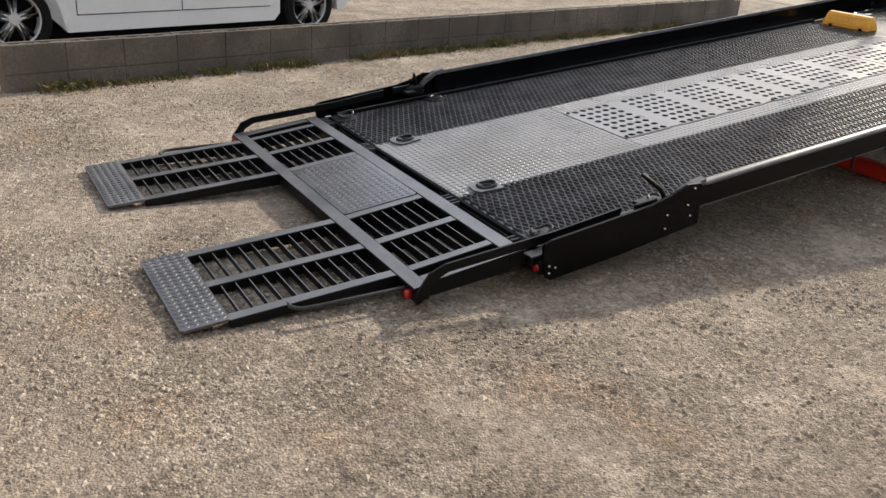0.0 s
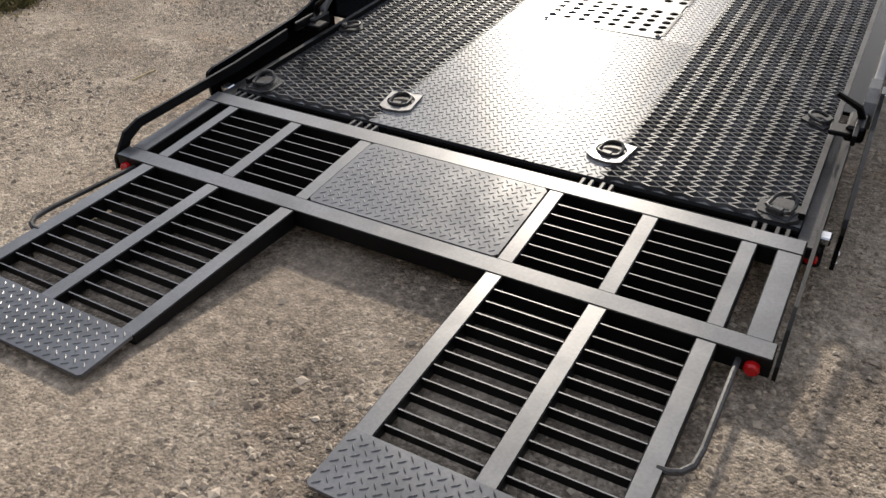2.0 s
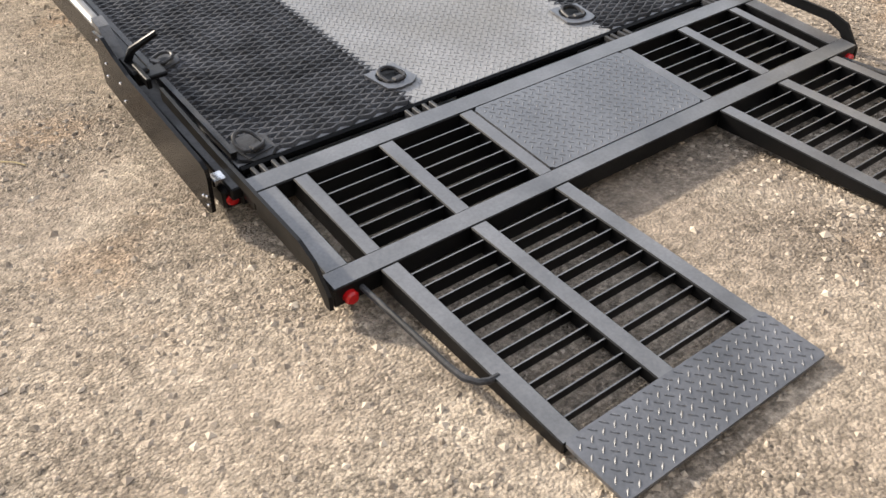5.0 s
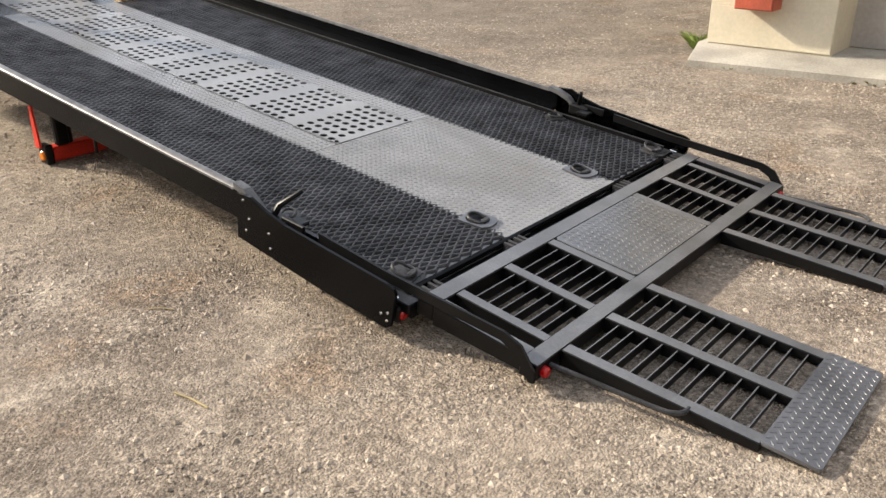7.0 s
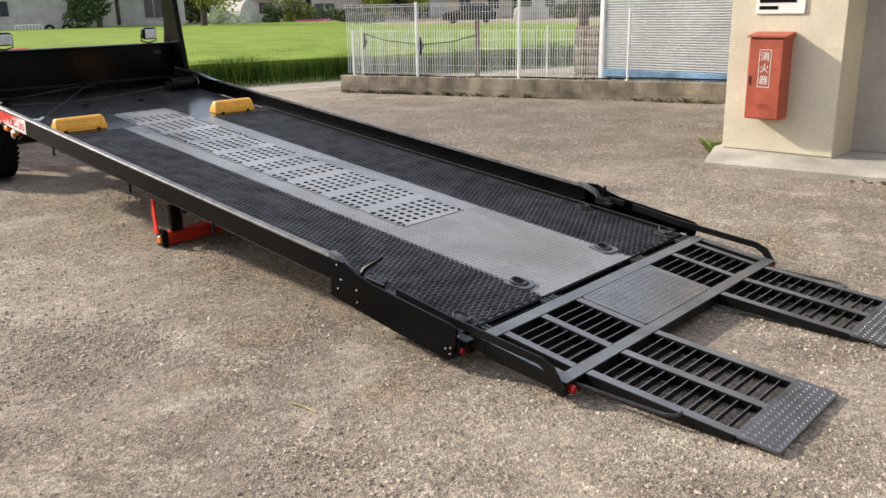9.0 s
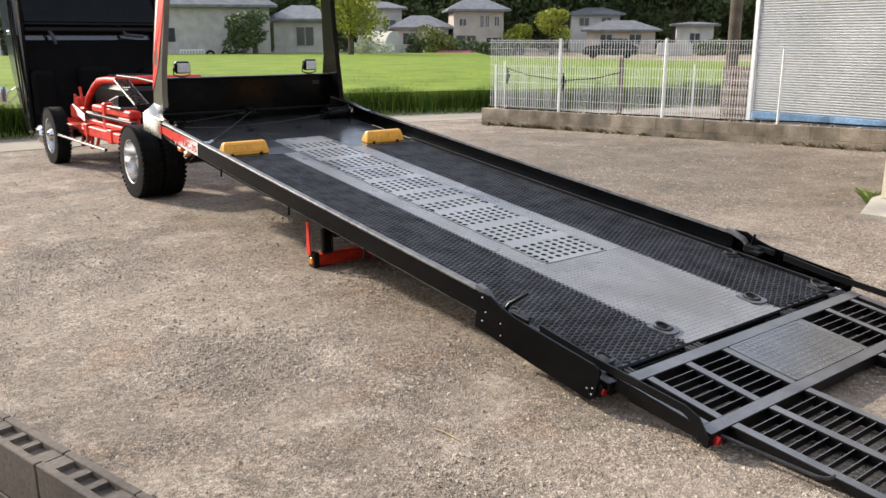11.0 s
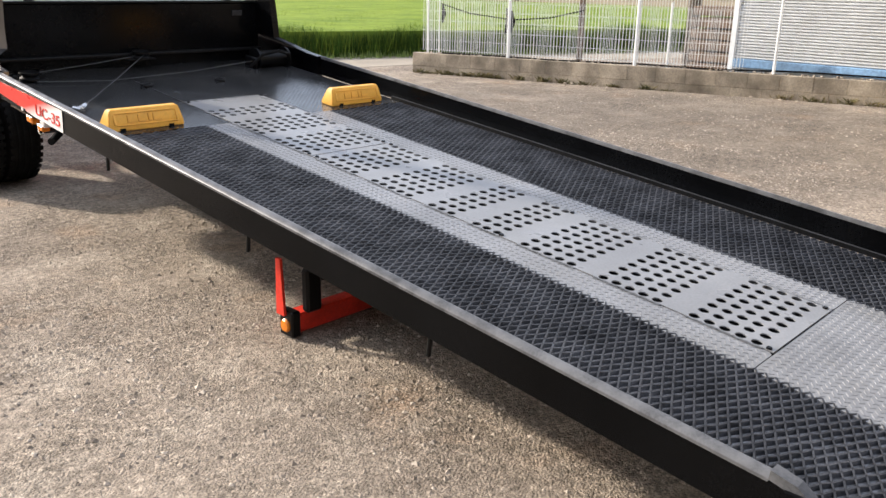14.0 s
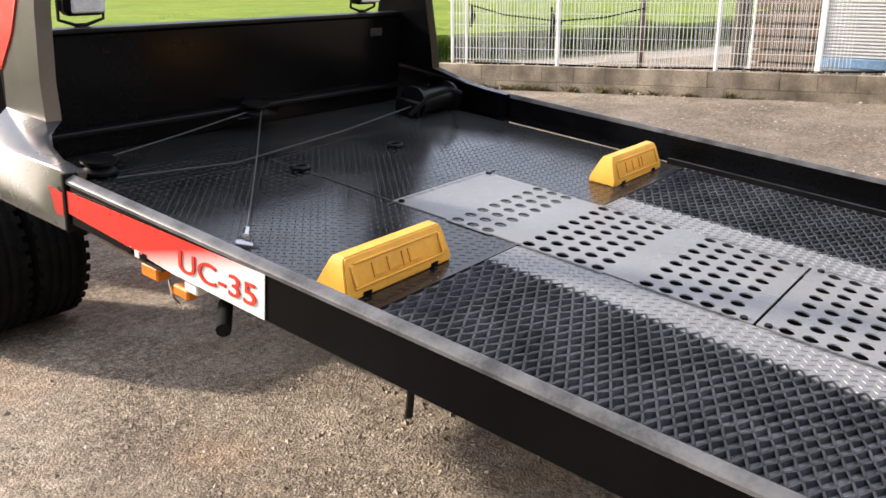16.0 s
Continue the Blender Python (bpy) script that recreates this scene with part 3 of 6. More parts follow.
    # lashing rings
    def d_ring(m, parent, r=0.036, lift=0.013):
        bm = nb()
        arc = [(r * math.cos(a), r * math.sin(a) + 0.012, 0.012 + lift * math.sin(a)) for a in np.linspace(0, math.pi, 12)]
        tube(bm, arc + [(-r, -0.022, 0.010), (-r + 0.010, -0.030, 0.010), (r - 0.010, -0.030, 0.010), (r, -0.022, 0.010)], 0.0062, 8, True, m)
        ring = part("lashing_ring", bm, LIP, parent, "worn dark steel ring", smooth=True)
        bm = nb()
        box(bm, -0.019, 0.019, -0.042, -0.018, 0.001, 0.019, m, 0.004)
        part("ring_strap", bm, LIP, ring)

    m = BED @ Matrix.Translation((s * 0.392, 0.212, 0.004)) @ Matrix.Rotation(radians(s * -8), 4, "Z")
    bm = nb()
    n = 24
    hole = [(0.050 * math.cos(2 * math.pi * k / n), 0.010 + 0.050 * math.sin(2 * math.pi * k / n)) for k in range(n)]
    rim = [(max(-0.060, min(0.060, 1.7 * x)), max(-0.066, min(0.070, 1.75 * y))) for x, y in hole]
    vt = [[bm.verts.new((*p, z)) for p in ring] for ring, z in ((hole, -0.002), (hole, 0.006), (rim, 0.006), (rim, -0.003))]
    for ra, rb in zip(vt, vt[1:]):
        for k in range(n):
            bm.faces.new((ra[k], ra[(k + 1) % n], rb[(k + 1) % n], rb[k]))
    bmesh.ops.transform(bm, matrix=m, verts=bm.verts)
    plate = part("ring_plate", bm, TIP, truck, "worn lashing ring plate with a round cup")
    bm = nb(); lathe(bm, [(0.0, 0.0), (0.0505, 0.0)], n, m @ Matrix.Translation((0, 0.010, 0.0005)) @ Matrix.Rotation(-math.pi / 2, 4, "Y"))
    part("ring_cup", bm, BLACK_SATIN, plate)
    d_ring(m @ Matrix.Translation((0, 0.006, -0.003)), plate, 0.034, 0.006)
    chequer("corner_plate", *sorted((s * 0.872, s * 0.988)), 0.055, 0.185, 0.005, 0.010, LIP, truck, BED, "worn chequered corner plate", corner=0.03, margin=0.004)
    for u, v, ang in ((0.935, 0.125, -15), (0.945, 0.725, 60)):
        m = BED @ Matrix.Translation((s * u, v, 0.006)) @ Matrix.Rotation(radians(s * ang), 4, "Z")
        bm = nb()
        prism(bm, [(-0.045, -0.05), (0.042, -0.052), (0.048, 0.025), (0.025, 0.05), (-0.042, 0.045)], "z", -0.008, 0.002, m)
        plate = part("ring_plate", bm, LIP, truck, "worn lashing ring plate")
        d_ring(m, plate, 0.034 if v < 0.5 else 0.026, 0.016 if v < 0.5 else 0.003)
    # locating pins below the rail
    for v in (1.885, 2.82, 3.90):
        bm = nb(); tube(bm, [(s * 1.075, v, 0.0), (s * 1.075, v, -0.065)], 0.008, 8, m=BED)
        part("rail_pin", bm, BLACK_SATIN, rail)


for s in (-1, 1):
    rail_side(s)

# tail beam and hinge lugs
bm = nb()
box(bm, -1.03, 1.03, 0.0, 0.06, -0.085, -0.035, BED, 0.005)
part("tail_beam", bm, BLACK_SATIN, truck)
bm = nb(); tube(bm, [(-1.0, 0.052, -0.012), (1.0, 0.052, -0.012)], 0.014, 8, m=BED)
part("tail_edge", bm, BLACK, truck, smooth=True)
for u in (-0.93, -0.42, 0.42, 0.93):
    bm = nb()
    for d in (-0.045, -0.018, 0.018, 0.045):
        box(bm, u + d - 0.006, u + d + 0.006, -0.022, 0.035, -0.045, 0.004, BED, 0.002)
    tube(bm, [(u - 0.06, 0.012, -0.02), (u + 0.06, 0.012, -0.02)], 0.010, 8, m=BED)
    part("hinge", bm, LIP, truck)

# ---- loading ramp with two legs ----
bm = nb()
box(bm, -1.032, 1.032, -0.092, -0.022, -0.062, 0.0, RAMP_M, 0.004)
ramp = part("ramp", bm, BLACK_SATIN, truck, "grey-black steel loading ramp folded down to the gravel")


# sky light on the ramp tops and shade on its sides put into colour
lit_worn_top(ramp, RAMP)


def beam(u0, u1, r0, r1, h0, h1, name="beam", w=0.0, m=RAMP_M):
    """A ramp beam; h0 and h1: its depth at the tail and at the tip."""
    bm = nb()
    prism(bm, [(r0, w), (r1, w), (r1, w - h1), (r0, w - h0)], "x", u0, u1, m)
    bmesh.ops.bevel(bm, geom=bm.edges, offset=0.003, segments=1, affect="EDGES")
    return lit_worn_top(part(name, bm, BLACK_SATIN, ramp), RAMP)


beam(-1.042, 1.042, -0.452, -0.514, 0.062, 0.060, "cross_beam", 0.001)
for s in (-1, 1):
    for a, b in ((0.313, 0.360), (0.597, 0.645), (0.872, 0.916)):
        beam(*sorted((s * a, s * b)), -0.092, -0.455, 0.06, 0.06)
    beam(*sorted((s * 0.966, s * 1.030)), -0.092, -0.455, 0.075, 0.06, "side_bar")
    for a, b in ((0.313, 0.362), (0.597, 0.647), (0.866, 0.916)):
        beam(*sorted((s * a, s * b)), -0.513, -1.143, 0.058, 0.032, m=LEG_M)
    for a, b, r0, r1, n, m in ((0.360, 0.597, -0.092, -0.455, 6, RAMP_M), (0.645, 0.872, -0.092, -0.455, 6, RAMP_M), (0.362, 0.597, -0.513, -1.143, 11, LEG_M), (0.647, 0.866, -0.513, -1.143, 11, LEG_M)):
        for i in range(n):
            r = r0 + (r1 - r0) * (i + 1) / (n + 1)
            depth = 0.042 + 0.022 * min(0, r + 0.5) / 0.65
            bm = nb(); box(bm, *sorted((s * a, s * b)), r - 0.0019, r + 0.0019, -0.006 - depth, -0.006, m)
            lit_worn_top(part("bar", bm, BLACK_SATIN, ramp), RAMP)
    u0, u1 = sorted((s * 0.313, s * 0.912))
    chequer("tip_plate", u0, u1, -1.303, -1.138, 0.004, 0.010, TIP, ramp, LEG_M, "chequered steel tip plate", 0.004, 0.008, 0.0022, 0.0028)
    # round handle rod along the leg
    bm = nb()
    rod = [(s * 0.968, -0.50, -0.03), (s * 0.968, -0.845, -0.006), (s * 0.963, -0.895, -0.004), (s * 0.945, -0.922, -0.004), (s * 0.925, -0.932, -0.004), (s * 0.90, -0.932, -0.006)]
    tube(bm, rod, 0.008, 8, m=LEG_M)
    part("handle_rod", bm, LIP, ramp, "round steel handle rod", smooth=True)
    bm = nb()
    lathe(bm, [(0.0, 0.008), (0.014, 0.007), (0.019, 0.001), (0.019, -0.012)], 14, RAMP_M @ Matrix.Translation((s * 1.002, -0.526, -0.036)) @ Matrix.Rotation(-math.pi / 2, 4, "Z"))
    part("reflector", bm, REDLENS, ramp, "round red reflector", smooth=True)
chequer("ramp_plate", -0.311, 0.311, -0.452, -0.096, 0.003, 0.010, WELD, ramp, RAMP_M, "chequered steel centre plate", 0.006, 0.012)
bm = nb(); box(bm, -0.3125, 0.3125, -0.4545, -0.0925, -0.02, -0.0072, RAMP_M)
part("plate_backing", bm, BLACK, ramp)

# ---- headboard, pillars, winch ----
bm = nb()
box(bm, -0.93, 0.93, 5.63, 5.665, -0.08, 0.395, BED, 0.006)
headboard = part("headboard", bm, BLACK, truck, "black steel headboard")
bm = nb(); box(bm, -0.93, 0.93, 5.585, 5.629, 0.07, 0.088, BED, 0.004)
part("ledge", bm, BLACK_SATIN, headboard)
bm = nb(); box(bm, -0.93, 0.93, 5.622, 5.672, 0.396, 0.412, BED, 0.004)
part("top_edge", bm, BLACK_SATIN, headboard)
bm = nb(); box(bm, 0.70, 0.78, 5.622, 5.629, 0.31, 0.345, BED, 0.002)
part("label_plate", bm, LIP, headboard)
for u in (-0.67, 0.68):
    bm = nb(); box(bm, u - 0.072, u + 0.072, 5.62, 5.69, 0.450, 0.560, BED, 0.018)
    lamp = part("work_lamp", bm, BLACK_SATIN, truck, "square black work lamp with clear glass")
    bm = nb(); box(bm, u - 0.058, u + 0.058, 5.607, 5.619, 0.462, 0.548, BED, 0.005)
    part("lamp_glass", bm, LAMPGLASS, lamp)
    bm = nb()
    tube(bm, [(u - 0.078, 5.66, 0.50), (u - 0.078, 5.66, 0.436), (u - 0.02, 5.66, 0.418), (u + 0.02, 5.66, 0.418), (u + 0.078, 5.66, 0.436), (u + 0.078, 5.66, 0.50)], 0.006, 6, m=BED)
    part("bracket", bm, BLACK_SATIN, lamp)


def pillar(s):
    """Guard-frame pillar: a flared foot that grows out of the rail, and a slim upright above it."""
    prof = [(5.080, -0.022), (5.080, 0.132), (5.20, 0.136), (5.29, 0.146), (5.36, 0.162), (5.405, 0.188), (5.425, 0.30), (5.43, 0.50), (5.43, 1.0), (5.43, 1.75), (5.64, 1.75), (5.64, 0.60), (5.63, 0.188), (5.555, 0.12), (5.53, -0.03)]
    if s > 0:
        prof[:10] = [(5.080, -0.075), (5.080, 0.112), (5.20, 0.115), (5.29, 0.124), (5.36, 0.144), (5.410, 0.188), (5.432, 0.30), (5.48, 0.50), (5.545, 1.0), (5.57, 1.75)]
        prof[10:] = [(5.74, 1.75), (5.74, 0.60), (5.78, 0.188), (5.92, 0.12), (5.92, -0.075)]
    pairs = [(0, 14), (1, 13), (2, 13), (3, 13), (4, 12), (5, 12), (6, 11), (7, 11), (8, 11), (9, 10)]

    def outer(w):
        return float(np.interp(w, [0.0, 0.10, 0.135, 0.160, 0.188, 0.6, 1.75], [1.096, 1.096, 1.075, 1.02, 0.955, 0.943, 0.84]))

    def section(name, rows, material, label):
        bm = nb()
        ring = [a for a, b in rows] + [b for i, (a, b) in enumerate(rows) if i == 0 or b != rows[i - 1][1]][::-1]
        vo = {i: bm.verts.new((s * outer(prof[i][1]), *prof[i])) for i in ring}
        vi = {i: bm.verts.new((s * (outer(prof[i][1]) - 0.05), *prof[i])) for i in ring}
        for vs in (vo, vi):
            for (a, b), (c, d) in zip(rows, rows[1:]):
                f = bm.faces.new([vs[i] for i in ([a, c, d, b] if b != d else [a, c, d])])
                f.material_index = 1 if vs is vi else 0
        for i, j in zip(ring, ring[1:] + ring[:1]):
            f = bm.faces.new((vo[i], vo[j], vi[j], vi[i]))
            f.material_index = 1 if s > 0 and name == "pillar" else 0
        bmesh.ops.transform(bm, matrix=BED, verts=bm.verts)
        ob = part(name, bm, material, truck, label, smooth=True)
        ob.data.materials.append(BLACK)
        return ob

    foot = section("pillar_foot", pairs[:6], SILVER if s < 0 else BLACK, "bright silver flared pillar foot" if s < 0 else "black flared pillar foot")
    ob = section("pillar", pairs[5:], GREYM if s < 0 else BLACK, "grey metallic guard-frame pillar with black inner face")
    if s > 0:
        return ob
    def on(v, w, d):
        return BED @ Vector((-(outer(w) + d), v, w))
    def sheet(name, pts, material, d):
        bm = nb()
        va = [bm.verts.new(on(v, w, d)) for v, w in pts]
        vb = [bm.verts.new(on(v, w, -0.002)) for v, w in pts]
        bm.faces.new(va)
        for k in range(len(pts)):
            bm.faces.new((va[k], vb[k], vb[(k + 1) % len(pts)], va[(k + 1) % len(pts)]))
        part(name, bm, material, ob)
    sheet("white_stripe", [(5.638, 0.44), (5.638, 1.70), (5.55, 1.70), (5.57, 1.1), (5.61, 0.62)], WHITEP, 0.003)
    sheet("red_stripe", [(5.638, 0.30), (5.632, 0.44), (5.61, 0.62), (5.57, 1.1), (5.55, 1.70), (5.433, 1.70), (5.435, 1.1), (5.49, 0.60), (5.56, 0.42)], RED, 0.005)
    bm = nb(); prism(bm, [(5.085, 0.020), (5.085, 0.085), (5.15, 0.090), (5.125, 0.018)], "x", -1.0965, -1.0985, BED)
    part("red_corner", bm, RED, foot)
    bm = nb(); box(bm, -1.101, -1.06, 5.068, 5.080, -0.022, 0.14, BED, 0.002)
    part("rubber_joint", bm, RUBBER, foot)
    return ob


pillar(-1)
pillar(1)

# winch drum in the corner, sheaves, wire ropes and floor eyes
bm = nb()
lathe(bm, [(0.0, -0.13), (0.075, -0.13), (0.075, -0.115), (0.055, -0.11), (0.055, 0.11), (0.075, 0.115), (0.075, 0.13), (0.0, 0.13)], 20, BED @ Matrix.Translation((0.84, 5.36, 0.056)))
box(bm, 0.68, 0.70, 5.30, 5.44, 0.0, 0.075, BED, 0.008)
box(bm, 0.965, 0.985, 5.30, 5.44, 0.0, 0.075, BED, 0.008)
winch = part("winch", bm, BLACK_SATIN, truck, "black cable winch", smooth=True)
bm = nb(); tube(bm, [(0.66, 5.33, 0.012), (0.72, 5.28, 0.10), (0.82, 5.24, 0.13), (0.93, 5.26, 0.10), (0.97, 5.30, 0.03)], 0.011, 7, m=BED)
part("winch_hose", bm, RUBBER, winch, smooth=True)
for u, v, w in ((-0.80, 5.40, 0.03), (-0.03, 5.555, 0.085)):
    bm = nb()
    lathe(bm, [(0.0, -0.022), (0.055, -0.022), (0.055, -0.012), (0.04, 0.0), (0.055, 0.012), (0.055, 0.022), (0.0, 0.022)], 18, BED @ Matrix.Translation((u, v, w)) @ Matrix.Rotation(math.pi / 2, 4, "Y"))
    box(bm, u - 0.10, u + 0.10, v - 0.02, v + 0.03, w - 0.032, w - 0.024, BED, 0.003)
    part("sheave", bm, BLACK_SATIN, truck, "black cable sheave", smooth=True)
def rope(pts, r=0.005):
    bm = nb(); tube(bm, pts, r, 6, m=BED)
    return part("wire_rope", bm, ROPE, truck, "steel wire rope", smooth=True)
rope([(0.73, 5.35, 0.05), (0.2, 5.30, 0.016), (-0.4, 5.22, 0.012), (-0.80, 5.30, 0.015)], 0.003)
rope([(-0.80, 5.44, 0.03), (-0.42, 5.50, 0.05), (-0.03, 5.555, 0.08)], 0.003)
rope([(-0.02, 5.53, 0.09), (-0.42, 5.10, 0.052), (-0.80, 4.70, 0.022)], 0.0026)
bm = nb()
tube(bm, [(-0.80, 4.70, 0.022), (-0.835, 4.665, 0.018)], [0.012, 0.014], 8, m=BED)
tube(bm, [(-0.835, 4.665, 0.016), (-0.87, 4.65, 0.02), (-0.895, 4.62, 0.035), (-0.88, 4.59, 0.03), (-0.85, 4.60, 0.015)], [0.013, 0.012, 0.010, 0.009, 0.004], 8, m=BED)
part("rope_hook", bm, CHROME, truck, "bright steel rope hook", smooth=True)
for u in (-0.26, 0.24):
    bm = nb()
    tube(bm, [(u + 0.032 * math.cos(a), 5.06 + 0.022 * math.sin(a), 0.012) for a in np.linspace(0, 2 * math.pi, 14, endpoint=False)], 0.007, 6, True, BED)
    box(bm, u - 0.02, u + 0.02, 5.03, 5.05, 0, 0.014, BED, 0.002)
    part("floor_eye", bm, BLACK_SATIN, truck)
bm = nb(); box(bm, -0.003, 0.003, 4.63, 5.2, 0.0005, 0.003, BED @ Matrix.Translation((-0.26, 0, 0)))
box(bm, -0.298, 0.298, 4.628, 4.634, 0.0005, 0.003, BED)
part("deck_seam", bm, LIP, truck)

# ---- decal on the near rail ----
FADE = mat("fading_red_decal", (0.62, 0.035, 0.02), 0.3, vary=0.06, scale=9, fine=100)
nt = FADE.node_tree
pos, sep, mr, mx = [nt.nodes.new("ShaderNode" + k) for k in ("NewGeometry", "SeparateXYZ", "MapRange", "Mix")]
nt.links.new(pos.outputs["Position"], sep.inputs[0])
tilt_n = nt.nodes.new("ShaderNodeMath")
tilt_n.operation = "MULTIPLY_ADD"
tilt_n.inputs[1].default_value = 5.0
nt.links.new(sep.outputs["Z"], tilt_n.inputs[0])
nt.links.new(sep.outputs["Y"], tilt_n.inputs[2])
mr.inputs["From Min"].default_value, mr.inputs["From Max"].default_value = 8.10, 8.38
nt.links.new(tilt_n.outputs[0], mr.inputs["Value"])
mx.data_type = "RGBA"
mx.inputs["A"].default_value, mx.inputs["B"].default_value = (0.80, 0.76, 0.72, 1), (0.64, 0.03, 0.02, 1)
nt.links.new(mr.outputs["Result"], mx.inputs["Factor"])
nt.links.new(mx.outputs["Result"], nt.nodes["Principled BSDF"].inputs["Base Color"])
X = -1.0925
bm = nb(); prism(bm, [(4.297, 0.006), (4.297, 0.114), (5.065, 0.096), (5.065, 0.034), (4.83, 0.024), (4.62, 0.008)], "x", X - 0.002, X - 0.004, BED)
decal = part("rail_decal", bm, FADE, truck, "red decal fading to white with raised red letters")
txt = bpy.data.curves.new("decal_text", "FONT")
txt.body, txt.size, txt.extrude, txt.offset, txt.align_x = "UC-35", 0.096, 0.0015, 0.0002, "LEFT"
tmp = bpy.data.objects.new("decal_text", txt)
scene.collection.objects.link(tmp)
bpy.context.view_layer.update()
tme = bpy.data.meshes.new_from_object(tmp.evaluated_get(bpy.context.evaluated_depsgraph_get()))
bpy.data.objects.remove(tmp)
tme.materials.append(RED)
letters = new("letters", tme)
# text runs towards the tail on the outer face
frame_m = BED @ Matrix.Translation((X - 0.006, 4.597, 0.028)) @ Matrix(((0, 0, -1, 0), (-1, 0, 0, 0), (0, 1, 0, 0), (0, 0, 0, 1))) @ Matrix.Diagonal((1.07, 0.78, 1, 1))
tme.transform(frame_m)
letters.parent = decal
letters.matrix_parent_inverse = parent_world(decal).inverted()

# small fittings under the rail beside the decal
bm = nb(); box(bm, -1.07, -1.03, 4.72, 4.79, -0.060, -0.022, BED, 0.005)
lamp = part("marker_lamp", bm, ORANGE, truck, "orange side marker lamp")
bm = nb(); box(bm, -1.07, -1.03, 4.60, 4.66, -0.070, -0.040, BED, 0.005)
part("marker_lens", bm, ORANGE, lamp)
bm = nb(); box(bm, -1.08, -1.03, 4.55, 4.60, -0.035, -0.006, BED, 0.004)
part("plug", bm, WHITEP, lamp)
for k in range(3):
    bm = nb(); box(bm, -1.0985, -1.095, 4.72 + 0.03 * k, 4.738 + 0.03 * k, 0.006, 0.024, BED)
    part("mark", bm, WHITEP if k == 1 else BLACK, lamp)
bm = nb(); box(bm, -1.07, -1.0, 4.70, 4.98, -0.026, -0.012, BED, 0.003)
part("lamp_bracket", bm, WOOD, truck)
bm = nb(); tube(bm, [(-1.02, 4.52, -0.06), (-1.10, 4.43, -0.07)], 0.018, 10, m=BED)
part("bump_stop", bm, RUBBER, truck, smooth=True)
bm = nb(); tube(bm, [(-1.05, 4.70, -0.05), (-1.055, 4.68, -0.09), (-1.055, 4.65, -0.10), (-1.05, 4.63, -0.08)], 0.004, 6, m=BED)
part("hook", bm, CHROME, truck, smooth=True)

# ---- chassis, wheels, cab ----
zg = ground_z(0, 6.7)
bm = nb()
for s in (-1, 1):
    prism(bm, [(6.0, 0.56), (10.6, 0.56), (10.6, 0.40), (6.0, 0.40)], "x", s * 0.34, s * 0.42)
for y in (6.1, 7.4, 8.6, 9.8):
    box(bm, -0.34, 0.34, y - 0.05, y + 0.05, 0.48, 0.60)
chassis = part("chassis_frame", bm, RED, truck, "red painted chassis frame")
for s in (-1, 1):
    bm = nb(); prism(bm, [(2.95, 0.10), (2.95, 0.24), (4.6, 0.40), (5.999, 0.56), (5.999, 0.40), (4.6, 0.24)], "x", s * 0.34, s * 0.42)
    part("slide_rail", bm, BLACK_SATIN, truck, "black slide rail under the bed")
bm = nb()
for s in (-1, 1):
    tube(bm, [(s * 0.5, 9.46, 0.54), (s * 0.5, 9.34, 0.72), (s * 0.5, 9.22, 0.84), (s * 0.5, 8.95, 0.98), (s * 0.5, 8.72, 1.06), (s * 0.5, 8.4, 1.085), (s * 0.5, 8.02, 1.09)], 0.042, 12)
tube(bm, [(-0.5, 8.03, 1.09), (0.5, 8.03, 1.09)], 0.05, 10)
arch = part("cab_support", bm, RED, chassis, "red tubular cab support arch", smooth=True)
bm = nb()
box(bm, -0.56, -0.42, 9.32, 9.95, 0.53, 0.70, None, 0.02)
box(bm, -0.56, -0.42, 9.55, 9.75, 0.70, 0.82, None, 0.02)
for y, z in ((9.60, 0.95), (9.88, 0.84)):
    tube(bm, [(-0.5, y - 0.06, 0.72), (-0.5, y, z)], 0.018, 6)
part("hinge_block", bm, RED, arch)
bm = nb(); box(bm, -0.58, -0.44, 7.45, 8.88, 0.68, 0.77, None, 0.02)
box(bm, -0.58, -0.44, 7.5, 7.9, 0.60, 0.68, None, 0.02)
box(bm, -0.60, -0.42, 8.3, 8.42, 0.50, 0.82, None, 0.02)
part("side_tank_beam", bm, RED, chassis)
bm = nb(); box(bm, -0.72, -0.44, 8.8, 10.6, 0.44, 0.49, None, 0.015)
box(bm, -0.62, -0.46, 8.2, 8.7, 0.36, 0.50, None, 0.02)
box(bm, -0.66, -0.44, 9.5, 9.9, 0.36, 0.43, None, 0.02)
part("step_bracket", bm, RED, chassis)
bm = nb()
for y in (8.5, 8.9, 9.5):
    tube(bm, [(-0.62, y, 0.44), (-0.66, y + 0.02, 0.28), (-0.66, y + 0.25, 0.24), (-0.62, y + 0.3, 0.40)], 0.02, 8)
part("pipe_hoop", bm, RED, chassis, smooth=True)
bm = nb(); box(bm, -0.70, -0.60, 7.35, 9.15, 0.40, 0.52, None, 0.012)
for y in (7.75, 8.7):
    box(bm, -0.715, -0.601, y, y + 0.16, 0.385, 0.545, None, 0.010)
box(bm, -0.60, -0.44, 7.3, 9.0, 0.52, 0.58, None, 0.012)
part("sub_frame", bm, RED, chassis, "red painted side frame with ribs")
for k in range(5):
    bm = nb(); tube(bm, [(-0.64, 8.98, 0.55 + 0.02 * k), (-0.66, 9.2 + 0.05 * k, 0.62 + 0.03 * k), (-0.6, 9.5, 0.60 + 0.03 * k)], 0.011, 6)
    part("air_line", bm, RED if k % 2 else BLACK_SATIN, chassis, smooth=True)
